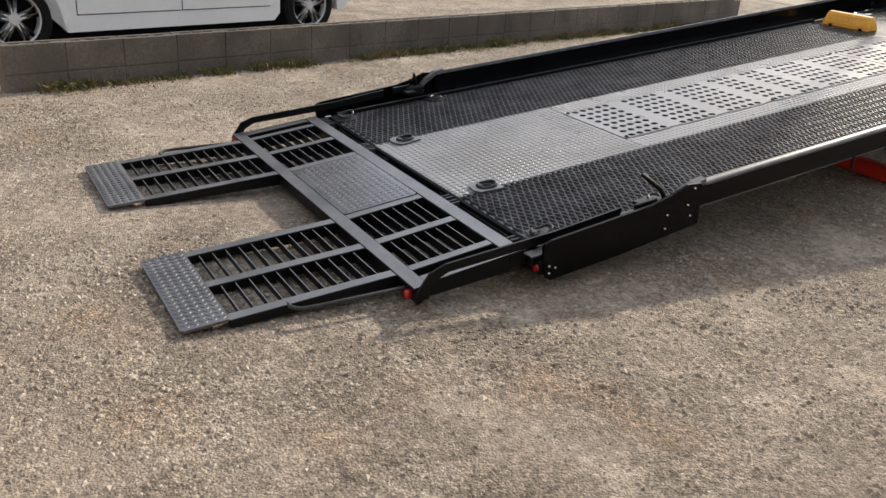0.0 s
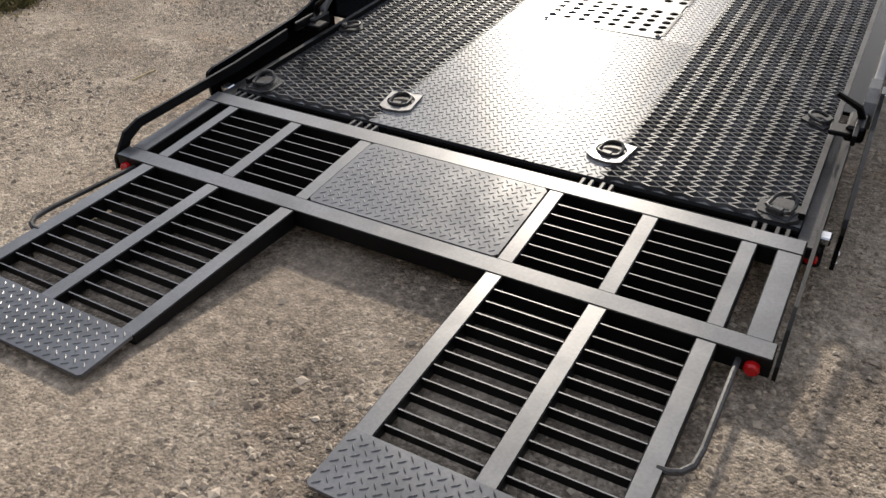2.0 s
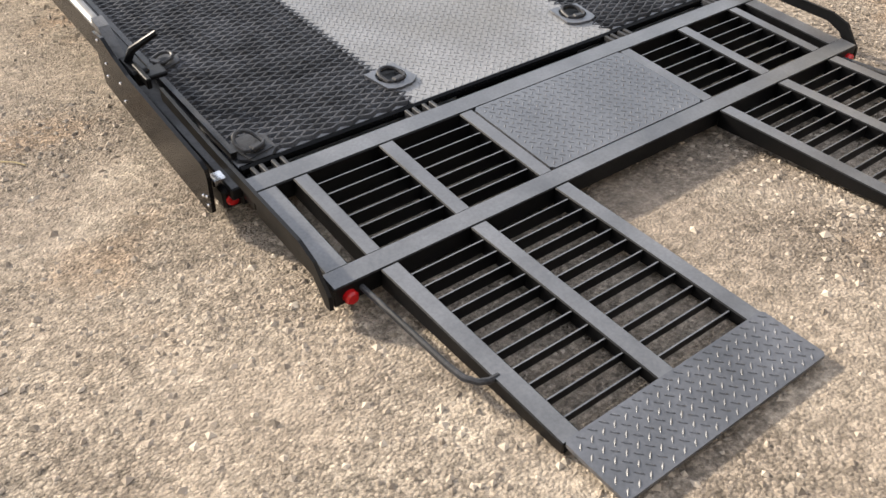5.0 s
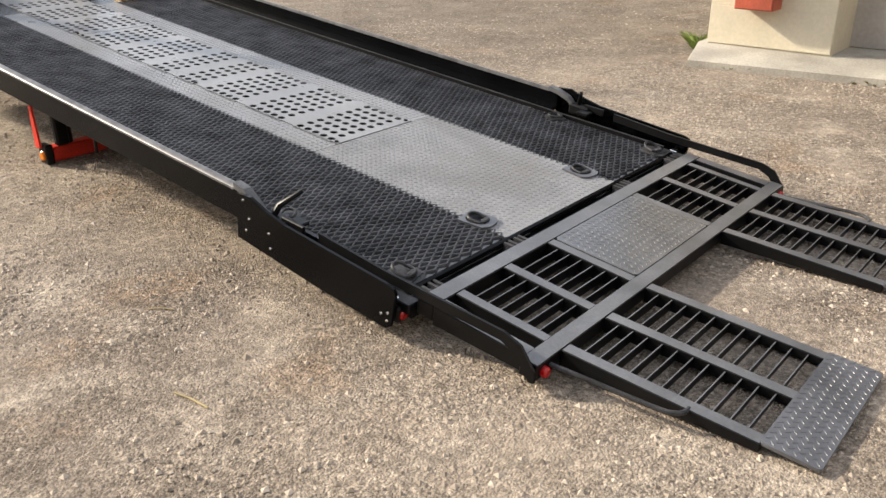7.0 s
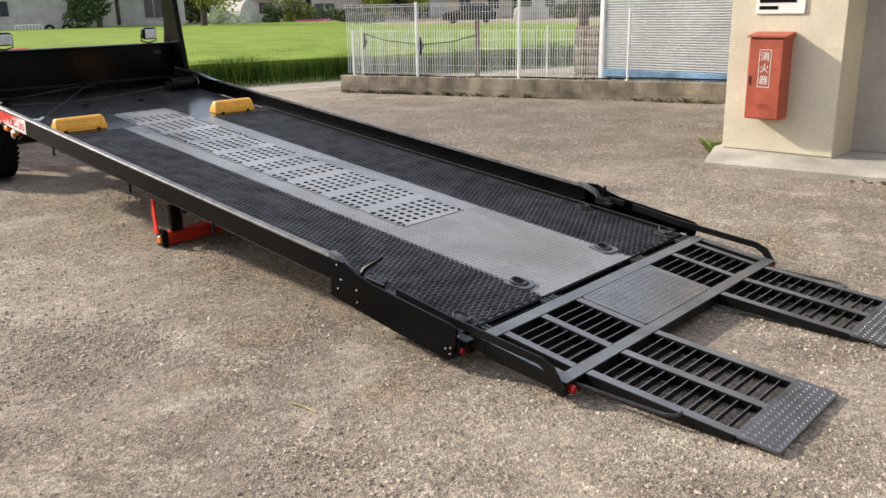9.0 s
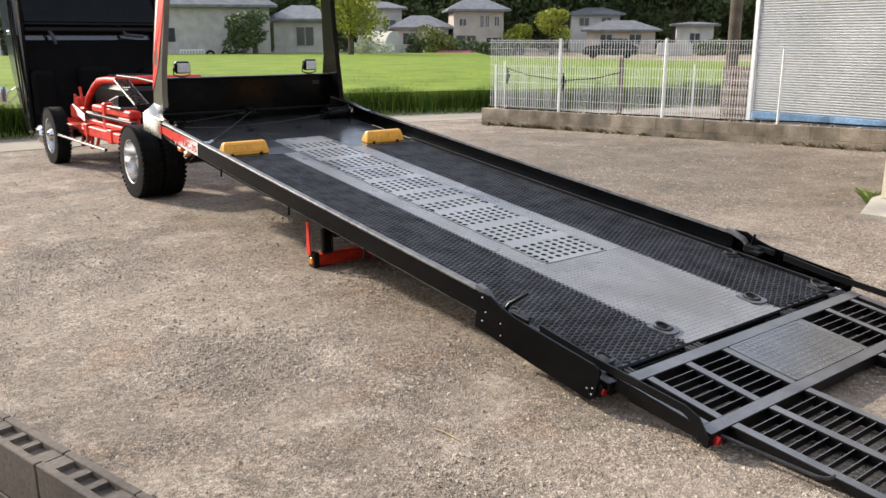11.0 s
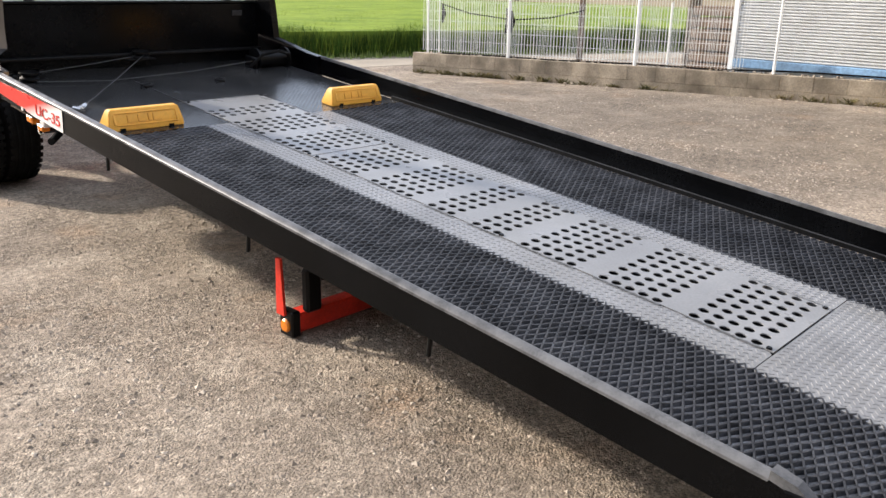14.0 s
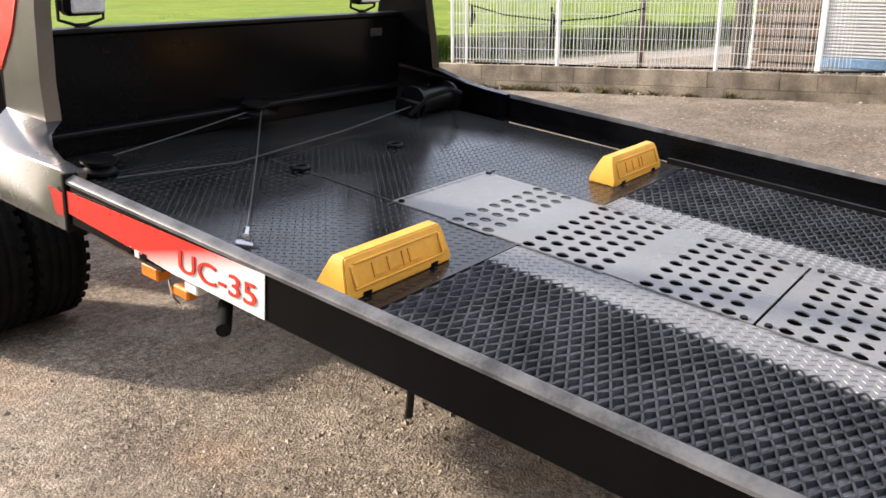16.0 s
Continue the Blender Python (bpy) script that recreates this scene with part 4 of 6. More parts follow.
bm = nb(); box(bm, -0.62, -0.55, 7.3, 8.9, 0.635, 0.665, None, 0.006)
part("grey_bar", bm, LIP, chassis)
# black boxes added to stand for the dark gaps between red frame parts
bm = nb(); box(bm, -0.55, -0.43, 8.55, 9.3, 0.50, 0.66, None, 0.02)
box(bm, -0.54, -0.34, 7.6, 8.25, 0.42, 0.58, None, 0.03)
part("black_casing", bm, BLACK_SATIN, chassis)
bm = nb(); box(bm, -0.66, -0.56, 8.95, 9.1, 0.30, 0.46, None, 0.01)
part("grey_valve", bm, CHROME, chassis)
bm = nb(); box(bm, -0.6, -0.4, 7.7, 8.2, 0.765, 0.80, None, 0.01)
part("grey_cover", bm, SILVER, chassis)
bm = nb()
box(bm, -0.33, 0.33, 8.2, 9.6, 0.45, 1.0, None, 0.05)
box(bm, -0.25, 0.25, 8.4, 9.3, 1.0, 1.12, None, 0.04)
for i in range(5):
    box(bm, -0.55 + i * 0.02, -0.34, 7.9 + i * 0.14, 7.98 + i * 0.14, 0.74, 0.92 - 0.02 * i, None, 0.01)
part("engine", bm, BLACK_SATIN, chassis)
for i in range(12):
    k = i / 11
    y, z = 7.98 - 0.62 * k, 1.10 - 0.24 * k
    bm = nb(); box(bm, -0.53, -0.40, y - 0.010, y + 0.010, z - 0.008, z + 0.008)
    part("ladder_slat", bm, SILVER, chassis)
for x in (-0.54, -0.39):
    bm = nb(); tube(bm, [(x, 8.0, 1.10), (x, 7.34, 0.845)], 0.014, 6)
    part("ladder_rail", bm, BLACK_SATIN, chassis, smooth=True)
bm = nb(); tube(bm, [(-0.5, 8.0, 1.15), (-0.46, 7.4, 1.14), (-0.42, 6.95, 1.11)], 0.014, 8)
part("pale_rail", bm, SILVER, chassis, smooth=True)
bm = nb(); tube(bm, [(-0.96, 7.15, 0.40), (-0.96, 9.2, 0.40)], 0.019, 8)
part("side_guard", bm, CHROME, truck, "pale tubular side guard", smooth=True)


def wheel(x, y, z, r, width, side, dual):
    """A tyre and rim whose outer face looks towards side."""
    m = Matrix.Translation((x, y, z)) @ (Matrix.Identity(4) if side > 0 else Matrix.Rotation(math.pi, 4, "Z"))
    ri = r * 0.62
    bm = nb()

    def tyre_ring(o):
        tread = []
        for k in (-0.30, -0.10, 0.10, 0.30):
            e = 0.022 * (1 if abs(k) > 0.2 else 0.8)
            tread += [(r, width * k - e + 0.008), (r - 0.011, width * k - e + 0.012), (r - 0.011, width * k + e - 0.012), (r, width * k + e - 0.008)]
        prof = [(ri, -width / 2), (r * 0.9, -width / 2), (r * 0.985, -width * 0.45)] + tread + [(r * 0.985, width * 0.45), (r * 0.9, width / 2), (ri, width / 2), (ri * 0.98, width * 0.3)]
        lathe(bm, [(q, p + o) for q, p in prof], 44, m)
        for side_ in (-1, 1):
            for k in range(44):
                a = 2 * math.pi * k / 44
                T = m @ Matrix.Translation((o + side_ * width * 0.43, 0, 0)) @ Matrix.Rotation(a, 4, "X")
                box(bm, -0.017, 0.017, -0.014, 0.014, r * 0.965, r * 0.998, T)

    tyre_ring(0.0)
    if dual:
        tyre_ring(-width * 1.18)
    tyre = part("wheel", bm, RUBBER, truck, "black truck tyre on a bright steel rim", smooth=True)
    bm = nb()
    d = -width * 0.25 if dual else width * 0.05
    lathe(bm, [(ri, width * 0.48), (ri * 0.93, width * 0.45), (ri * 0.86, d), (ri * 0.45, d), (ri * 0.40, d + 0.05), (ri * 0.25, d + 0.09), (0.0, d + 0.10)], 36, m)
    for k in range(8):
        a = 2 * math.pi * k / 8
        tube(bm, [(d, ri * 0.6 * math.cos(a), ri * 0.6 * math.sin(a)), (d + 0.02, ri * 0.6 * math.cos(a), ri * 0.6 * math.sin(a))], 0.014, 6, m=m)
    part("rim", bm, CHROME, tyre, "bright polished rim", smooth=True)


for s in (-1, 1):
    wheel(s * 0.865, 6.35, zg + 0.365, 0.365, 0.20, s, True)
    wheel(s * 0.90, 9.42, 0.355, 0.365, 0.165, s, False)
bm = nb(); tube(bm, [(-0.7, 6.35, 0.365), (0.7, 6.35, 0.365)], 0.07, 12)
part("rear_axle", bm, BLACK_SATIN, truck)
bm = nb(); tube(bm, [(-0.7, 9.42, 0.365), (0.7, 9.42, 0.365)], 0.05, 12)
part("front_axle", bm, BLACK_SATIN, truck)

# rear stabiliser beam that stands on the ground
bm = nb(); box(bm, -0.85, 0.85, 2.82, 2.90, 0.012, 0.095, None, 0.008)
stab = part("stabiliser_beam", bm, RED, truck, "red stabiliser cross beam standing on the gravel")
for s in (-1, 1):
    bm = nb(); box(bm, *sorted((s * 0.852, s * 0.895)), 2.80, 2.885, 0.008, 0.118, None, 0.006)
    end = part("end_block", bm, BLACK_SATIN, stab, "black end block with a round orange lamp")
    bm = nb(); prism(bm, [(2.835, 0.100), (2.885, 0.100), (2.878, 0.335), (2.850, 0.335)], "x", s * 0.896, s * 0.908)
    part("upright", bm, RED, stab)
    bm = nb(); box(bm, *sorted((s * 0.76, s * 0.835)), 2.775, 2.818, 0.105, 0.29, None, 0.010)
    part("black_post", bm, BLACK_SATIN, stab)
    bm = nb(); tube(bm, [(s * 0.74, 2.86, 0.096), (s * 0.74, 2.86, 0.36)], 0.032, 12)
    part("ram", bm, BLACK_SATIN, stab, smooth=True)
    bm = nb(); lathe(bm, [(0.0, 0.012), (0.022, 0.010), (0.028, 0.004), (0.028, -0.004)], 18, Matrix.Translation((s * 0.896, 2.842, 0.056)) @ (Matrix.Identity(4) if s > 0 else Matrix.Rotation(math.pi, 4, "Z")))
    part("end_cap", bm, ORANGE, end, smooth=True)
    bm = nb(); lathe(bm, [(0.0, 0.02), (0.03, 0.018), (0.04, 0.0)], 14, Matrix.Translation((s * 0.62, 2.845, 0.23)) @ Matrix.Rotation(-math.pi / 2, 4, "Z"))
    part("stop_lamp", bm, REDLENS, stab, smooth=True)
bm = nb(); box(bm, -0.70, 0.70, 2.85, 2.92, 0.19, 0.29, None, 0.01)
part("lamp_rail", bm, BLACK_SATIN, stab)

# cab tipped forward on its front hinge: floor and wheel arches face the rear
bm = nb()
prism(bm, [(10.46, 0.30), (10.60, 0.24), (10.78, 0.42), (11.16, 1.10), (11.42, 1.76), (11.60, 2.60), (10.86, 2.60), (10.66, 1.60), (10.50, 0.80)], "x", -0.98, 0.98)
bmesh.ops.bevel(bm, geom=bm.edges, offset=0.05, segments=3, affect="EDGES")
cab = part("cab", bm, CABGLOSS, truck, "glossy black cab tipped forward", smooth=True)
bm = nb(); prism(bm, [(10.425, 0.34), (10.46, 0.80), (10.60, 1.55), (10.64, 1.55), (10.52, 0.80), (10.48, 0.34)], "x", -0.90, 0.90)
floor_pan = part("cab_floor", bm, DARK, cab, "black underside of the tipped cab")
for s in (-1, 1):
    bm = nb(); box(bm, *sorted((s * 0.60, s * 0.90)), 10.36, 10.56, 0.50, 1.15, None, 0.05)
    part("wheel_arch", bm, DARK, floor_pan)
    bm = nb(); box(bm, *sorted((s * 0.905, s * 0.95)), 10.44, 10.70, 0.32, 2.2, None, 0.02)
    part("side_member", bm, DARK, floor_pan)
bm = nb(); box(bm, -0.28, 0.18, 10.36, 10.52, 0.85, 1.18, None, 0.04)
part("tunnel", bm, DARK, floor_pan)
bm = nb(); box(bm, -0.9, 0.9, 10.52, 10.72, 1.66, 1.74, None, 0.02)
part("cross_member", bm, BLACK_SATIN, floor_pan)
bm = nb(); tube(bm, [(-0.62, 10.6, 1.75), (-0.55, 10.5, 1.62), (-0.52, 10.48, 1.50)], 0.025, 8)
part("hose", bm, LIP, floor_pan, smooth=True)
bm = nb(); tube(bm, [(0.40, 10.6, 1.75), (0.46, 10.5, 1.62), (0.7, 10.48, 1.60)], 0.025, 8)
part("hose", bm, LIP, floor_pan, smooth=True)
bm = nb(); prism(bm, [(10.47, 1.76), (10.50, 1.95), (10.60, 2.30), (10.72, 2.75), (10.86, 2.75), (10.68, 1.76)], "x", -0.93, 0.93)
bmesh.ops.bevel(bm, geom=bm.edges, offset=0.04, segments=3, affect="EDGES")
part("rear_panel", bm, BLACK, cab, "glossy black rear panel", smooth=True)
bm = nb(); prism(bm, [(10.80, 1.05), (11.10, 1.10), (11.36, 1.74), (11.48, 2.3), (10.92, 2.3)], "x", -0.982, -0.986)
part("side_window", bm, WINDOW, cab)
bm = nb()
tube(bm, [(-0.97, 11.0, 0.80), (-1.03, 11.15, 0.70), (-1.06, 11.25, 0.66)], 0.014, 8)
tube(bm, [(-0.97, 11.05, 0.90), (-1.05, 11.2, 0.82), (-1.08, 11.28, 0.72)], 0.012, 8)
part("mirror_arm", bm, CHROME, cab, smooth=True)
bm = nb()
tube(bm, [(-0.992, 10.62, 0.55), (-0.998, 10.70, 1.05), (-0.998, 10.82, 1.75), (-0.992, 10.94, 2.45)], 0.012, 8)
part("door_trim", bm, BLACK_SATIN, cab, "thin black trim along the door edge", smooth=True)
bm = nb(); box(bm, -1.004, -0.97, 10.95, 11.12, 1.62, 1.68, None, 0.010)
part("door_handle", bm, CHROME, cab, "chromed door handle", smooth=True)
bm = nb(); box(bm, -1.16, -1.05, 11.25, 11.31, 0.66, 0.90, None, 0.03)
part("mirror", bm, CHROME, cab, "chromed door mirror", smooth=True)
bm = nb(); box(bm, -0.96, -0.76, 10.02, 10.30, 0.18, 0.42, None, 0.05)
part("front_corner", bm, CHROME, truck, "bright chromed front corner", smooth=True)


# ---- wheel chocks on the bed ----
def chock(u, v, yaw):
    m = BED @ Matrix.Translation((u, v, 0.0)) @ Matrix.Rotation(radians(yaw), 4, "Z")
    ob = new("wheel_chock", None)
    ob.matrix_basis = m
    bpy.context.view_layer.update()
    tagged(ob, "yellow moulded wheel chock resting on the black bed", "wheel chock", "chocks on the bed")
    L, H, B, T = 0.202, 0.100, 0.052, 0.018
    bm = nb()
    vs = []
    for z, lx, by in ((0.0, L, B), (0.02, L, B), (H - 0.012, L - 0.014, T + 0.006), (H, L - 0.022, T)):
        vs.append([bm.verts.new(p) for p in ((-lx, -by, z), (lx, -by, z), (lx, by, z), (-lx, by, z))])
    for a, b in zip(vs, vs[1:]):
        for k in range(4):
            bm.faces.new((a[k], a[(k + 1) % 4], b[(k + 1) % 4], b[k]))
    bm.faces.new(vs[0][::-1])
    bm.faces.new(vs[-1])
    bmesh.ops.bevel(bm, geom=[e for e in bm.edges], offset=0.004, segments=2, affect="EDGES")
    bmesh.ops.transform(bm, matrix=m, verts=bm.verts)
    body = link("body", bm, YELLOW, True)
    body.parent = ob
    body.matrix_parent_inverse = m.inverted()
    # sunk panel with moulded marks on both long faces, and the cut-outs at the foot, their shade put into colour
    for sd in (-1, 1):
        tilt = math.atan2(B - T, H - 0.02)
        f = m @ Matrix.Translation((0, sd * 0.0395, 0.055)) @ Matrix.Rotation(sd * tilt, 4, "X")
        bm = nb()
        for x0, x1, z0, z1 in ((-0.172, 0.172, -0.032, -0.026), (-0.160, 0.160, 0.027, 0.033), (-0.172, -0.160, -0.026, 0.027), (0.160, 0.172, -0.026, 0.027)):
            box(bm, x0, x1, -0.0035, 0.0012, z0, z1, f, 0.002)
        p = link("rim_mould", bm, YELLOW, True)
        p.parent, p.matrix_parent_inverse = ob, m.inverted()
        bm = nb()
        for x0, x1 in ((-0.10, -0.06), (-0.045, -0.005), (0.01, 0.02), (0.035, 0.075)):
            box(bm, x0, x0 + 0.006, -0.002, 0.002, -0.018, 0.018, f)
            box(bm, x0 + 0.007, x1 + 0.006, -0.002, 0.002, -0.018, -0.013, f)
        p = link("moulded_marks", bm, YELLOW_DARK)
        p.parent, p.matrix_parent_inverse = ob, m.inverted()
        # near-black blocks paint the shade inside the foot cut-outs
        bm = nb()
        for x in (-0.13, 0.13):
            box(bm, x - 0.014, x + 0.014, sd * (B - 0.01), sd * (B + 0.0025), -0.001, 0.014, m)
        p = link("foot_notch", bm, DARK)
        p.parent, p.matrix_parent_inverse = ob, m.inverted()
    return ob


chock(-0.70, 4.288, 0)
chock(0.69, 4.290, 0)

# ---- block walls ----
def block_wall(name, p0, p1, courses, label, sunk=0.09, thick=0.12, holes=False, material=CONCRETE):
    """A low wall of hollow blocks laid in courses, each block a piece of its own."""
    a, b = Vector((*p0, 0)), Vector((*p1, 0))
    d = (b - a).normalized()
    length = (b - a).length
    rot = Matrix.Rotation(math.atan2(d.y, d.x), 4, "Z")
    z0 = ground_z(*p0)
    z1 = ground_z(*p1)
    tilt = Matrix.Rotation(-math.atan2(z1 - z0, length), 4, "Y")
    M = Matrix.Translation((a.x, a.y, z0 - sunk)) @ rot @ tilt
    bm = nb(); box(bm, 0.0, length, -thick / 2 + 0.006, thick / 2 - 0.006, -0.1, courses * 0.2 - (0.03 if holes else 0.008), M)
    wall = tagged(link(name, bm, material), label, "block wall", kind="structure")
    bm = nb(); box(bm, -0.198, 0.198, -thick / 2, thick / 2, -0.097, 0.097, None, 0.004)
    block = bpy.data.meshes.new("block")
    bm.to_mesh(block); bm.free(); block.materials.append(material)
    bm = nb()
    # top course: two shells, webs and open cores
    for y0, y1 in ((-thick / 2, -thick / 2 + 0.028), (thick / 2 - 0.028, thick / 2)):
        box(bm, -0.197, 0.197, y0, y1, -0.095, 0.095, None, 0.003)
    for x0, x1 in ((-0.197, -0.135), (-0.062, -0.032), (0.032, 0.062), (0.135, 0.197)):
        box(bm, x0, x1, -thick / 2 + 0.0285, thick / 2 - 0.0285, -0.095, 0.088, None)
    top_block = bpy.data.meshes.new("block_open")
    bm.to_mesh(top_block); bm.free(); top_block.materials.append(material)
    for c in range(courses):
        x = 0.2 if c % 2 == 0 or holes else 0.0
        while x < length + 0.01:
            x_ = min(max(x, 0.2), length - 0.2)
            ob = new("block", top_block if holes and c == courses - 1 else block)
            ob.parent = wall
            ob.matrix_basis = M @ Matrix.Translation((x_, random.uniform(-0.002, 0.002), 0.1 + 0.2 * c + random.uniform(-0.002, 0.002)))
            x += 0.4
    return M, length


block_wall("wall_west", (-2.704, -1.50), (-4.98, 8.0), 2, "low weathered hollow-block wall with open cores on top", holes=True, material=BLOCK_BROWN)
FM, FL = block_wall("wall_east", (6.72, 9.75), (9.00, 2.0), 2, "low stained concrete-block wall beneath a white mesh fence")


# ---- white mesh fence on the east wall ----
def mesh_fence():
    root = new("mesh_fence", None)
    root.matrix_basis = FM
    bpy.context.view_layer.update()
    tagged(root, "white welded-wire fence panels on posts along the block wall", "fence")
    def own(name, bm, label=""):
        bmesh.ops.transform(bm, matrix=FM, verts=bm.verts)
        ob = link(name, bm, WHITE_WIRE)
        ob.parent, ob.matrix_parent_inverse = root, FM.inverted()
        return tagged(ob, label)
    base, top = 0.40, 1.63
    posts = [0.12, 1.58, 3.48, 4.95]
    for x in posts[1:3]:
        bm = nb(); tube(bm, [(x, 0, base), (x, 0, top + 0.03)], 0.024, 10)
        own("post", bm)
    for a, b in zip(posts, posts[1:]):
        bm = nb()
        n = 38
        for i in range(1, n):
            x = a + (b - a) * i / n
            tube(bm, [(x, 0.0, base + 0.05), (x, 0.0, top)], 0.0036, 4)
        for z in np.linspace(base + 0.05, top, 9):
            tube(bm, [(a, 0.004, z), (b, 0.004, z)], 0.0026, 4)
        for z in (top, top - 0.04):
            tube(bm, [(a, -0.012, z), (b, -0.012, z)], 0.004, 4)
        tagged(own("wire_panel", bm), "white welded-wire panel", kind="stuff")
    # lower second fence set behind
    bm = nb()
    for i in range(1, 104):
        x = 0.02 + 4.85 * i / 104
        tube(bm, [(x, 0.35, 0.28), (x, 0.35, 1.16)], 0.0042, 4)
    for z in np.linspace(0.28, 1.16, 7):
        tube(bm, [(0.02, 0.354, z), (4.87, 0.354, z)], 0.0032, 4)
    tagged(own("low_wire_panel", bm), "white lower welded-wire panel", kind="stuff")
    bm = nb(); tube(bm, [(0.05, 0.35, 0.05), (0.05, 0.35, 1.18)], 0.018, 8)
    own("thin_post", bm)
    bm = nb(); tube(bm, [(5.30, 0, base), (5.30, 0, top - 0.12)], 0.018, 8)
    own("thin_post", bm)
    for x in (0.25, 3.85):
        bm = nb(); tube(bm, [(x, 0.35, 0.05), (x, 0.35, 1.25)], 0.014, 8)
        own("thin_post", bm)


mesh_fence()
bm = nb(); box(bm, -0.035, 0.035, -0.035, 0.035, 0.0, 1.30, FM @ Matrix.Translation((2.55, 0.4, 0.05)), 0.005)
solid("wooden_stake", bm, WOOD, "weathered brown wooden stake behind the fence", "stake")
bm = nb()
pts = [(0.4, 0.03, 0.405), (1.3, 0.05, 0.41), (2.4, 0.02, 0.405), (3.6, 0.06, 0.42), (4.6, 0.05, 0.41), (5.6, 0.11, 0.44), (6.6, 0.13, 0.43), (7.6, 0.12, 0.42)]
tube(bm, pts, 0.012, 6, m=FM)
solid("garden_hose", bm, RUBBER, "dark hose lying along the top of the block wall", "hose", smooth=True)

# ---- corrugated shed behind the fence ----
shed = thing("corrugated_shed", (9.3, 2.0, 0), "white corrugated steel shed wall with a blue strip at its foot", "shed")
bm = nb()
prof = []
for i in range(0, 76):
    z = 0.42 + i * 0.04
    prof += [(8.90, z), (8.875, z + 0.012), (8.875, z + 0.026), (8.90, z + 0.034)]
prism(bm, prof + [(9.05, prof[-1][1]), (9.05, 0.42)], "y", -3.0, 5.52)
part("corrugated_wall", bm, SHUTTER, shed)
bm = nb(); box(bm, 8.85, 9.06, 5.52, 5.59, 0.1, 3.6, None, 0.005)
part("corner_post", bm, WHITE_WIRE, shed)
bm = nb(); box(bm, 8.84, 9.0, -3.0, 5.52, 0.30, 0.42, None, 0.01)
part("blue_strip", bm, BLUE, shed)
bm = nb(); box(bm, 8.85, 13.0, -3.0, 5.59, 3.5, 3.6)
part("roof", bm, SHUTTER, shed)
bm = nb(); box(bm, 9.06, 13.0, 5.47, 5.55, 0.1, 3.5)
part("end_wall", bm, SHUTTER, shed)
bm = nb(); box(bm, 8.75, 13.0, -3.0, 6.9, -0.1, 0.10)
solid("concrete_pad", bm, CONC_LIGHT, "pale concrete pad behind the fence", "slab", kind="structure")

# ---- small building with the extinguisher box ----
bld = thing("utility_building", (4.9, 0.2, 0), "cream panelled building corner on a concrete step", "building")
bm = nb(); box(bm, 4.30, 5.4, 0.26, 1.30, 0.115, 3.0)
part("pier", bm, CREAM, bld)
for i in range(9):
    bm = nb(); box(bm, 4.288, 4.2995, 0.265, 1.295, 0.128 + i * 0.315, 0.135 + (i + 1) * 0.315 - 0.006, None, 0.003)
    part("panel", bm, CREAM, bld)
bm = nb(); box(bm, 4.8, 5.4, -4.0, 0.259, 0.13, 3.0)
part("recess_wall", bm, GREYWALL, bld)
bm = nb(); box(bm, 4.2, 7.4, -4.0, 1.40, 3.0, 3.15, None, 0.02)
part("roof", bm, GREYWALL, bld)
bm = nb(); box(bm, 5.4, 7.2, -4.0, 1.25, 0.13, 3.0)
part("rear_wall", bm, CREAM, bld)
bm = nb()
slab = ((3.78, 1.235, 0.055), (3.80, 1.23, 0.064), (4.28, 1.37, 0.122), (7.4, 1.46, 0.128), (7.4, -4.1, 0.128), (4.75, -4.1, 0.122), (4.42, -4.1, 0.06))
bmesh.ops.convex_hull(bm, input=[bm.verts.new(p) for x, y, z in slab for p in ((x, y, z), (x, y, -0.1))])
part("step", bm, CONC_LIGHT, bld, "worn concrete step")
ext = thing("extinguisher_box", (4.1900, 0.91, 0.45), "faded red wall box for a fire extinguisher with white characters", "extinguisher box")
bm = nb(); box(bm, 4.0900, 4.2870, 0.75, 1.07, 0.45, 1.18, None, 0.008)
body = part("cabinet", bm, EXTRED, ext)
bm = nb(); prism(bm, [(4.0650, 1.181), (4.0650, 1.195), (4.2870, 1.225), (4.2870, 1.181)], "y", 0.735, 1.085)
part("lid", bm, EXTRED, ext)
bm = nb(); box(bm, 4.0800, 4.0895, 0.76, 1.06, 0.46, 1.165, None, 0.003)
door = part("door", bm, EXTRED, ext)
for i in range(4):
    bm = nb(); box(bm, 4.0760, 4.0795, 0.86, 0.96, 0.545 + 0.014 * i, 0.551 + 0.014 * i)
    part("louvre", bm, EXTRED, door)
bm = nb()
for a, b, c, d in ((0.855, 0.965, 0.74, 0.745), (0.855, 0.965, 1.07, 1.075), (0.855, 0.860, 0.745, 1.07), (0.960, 0.965, 0.745, 1.07)):
    box(bm, 4.0770, 4.0795, a, b, c, d)
part("white_frame", bm, WHITEP, door)
bm = nb(); box(bm, 4.0720, 4.0795, 1.03, 1.045, 0.76, 0.84, None, 0.002)
part("latch", bm, LIP, door)
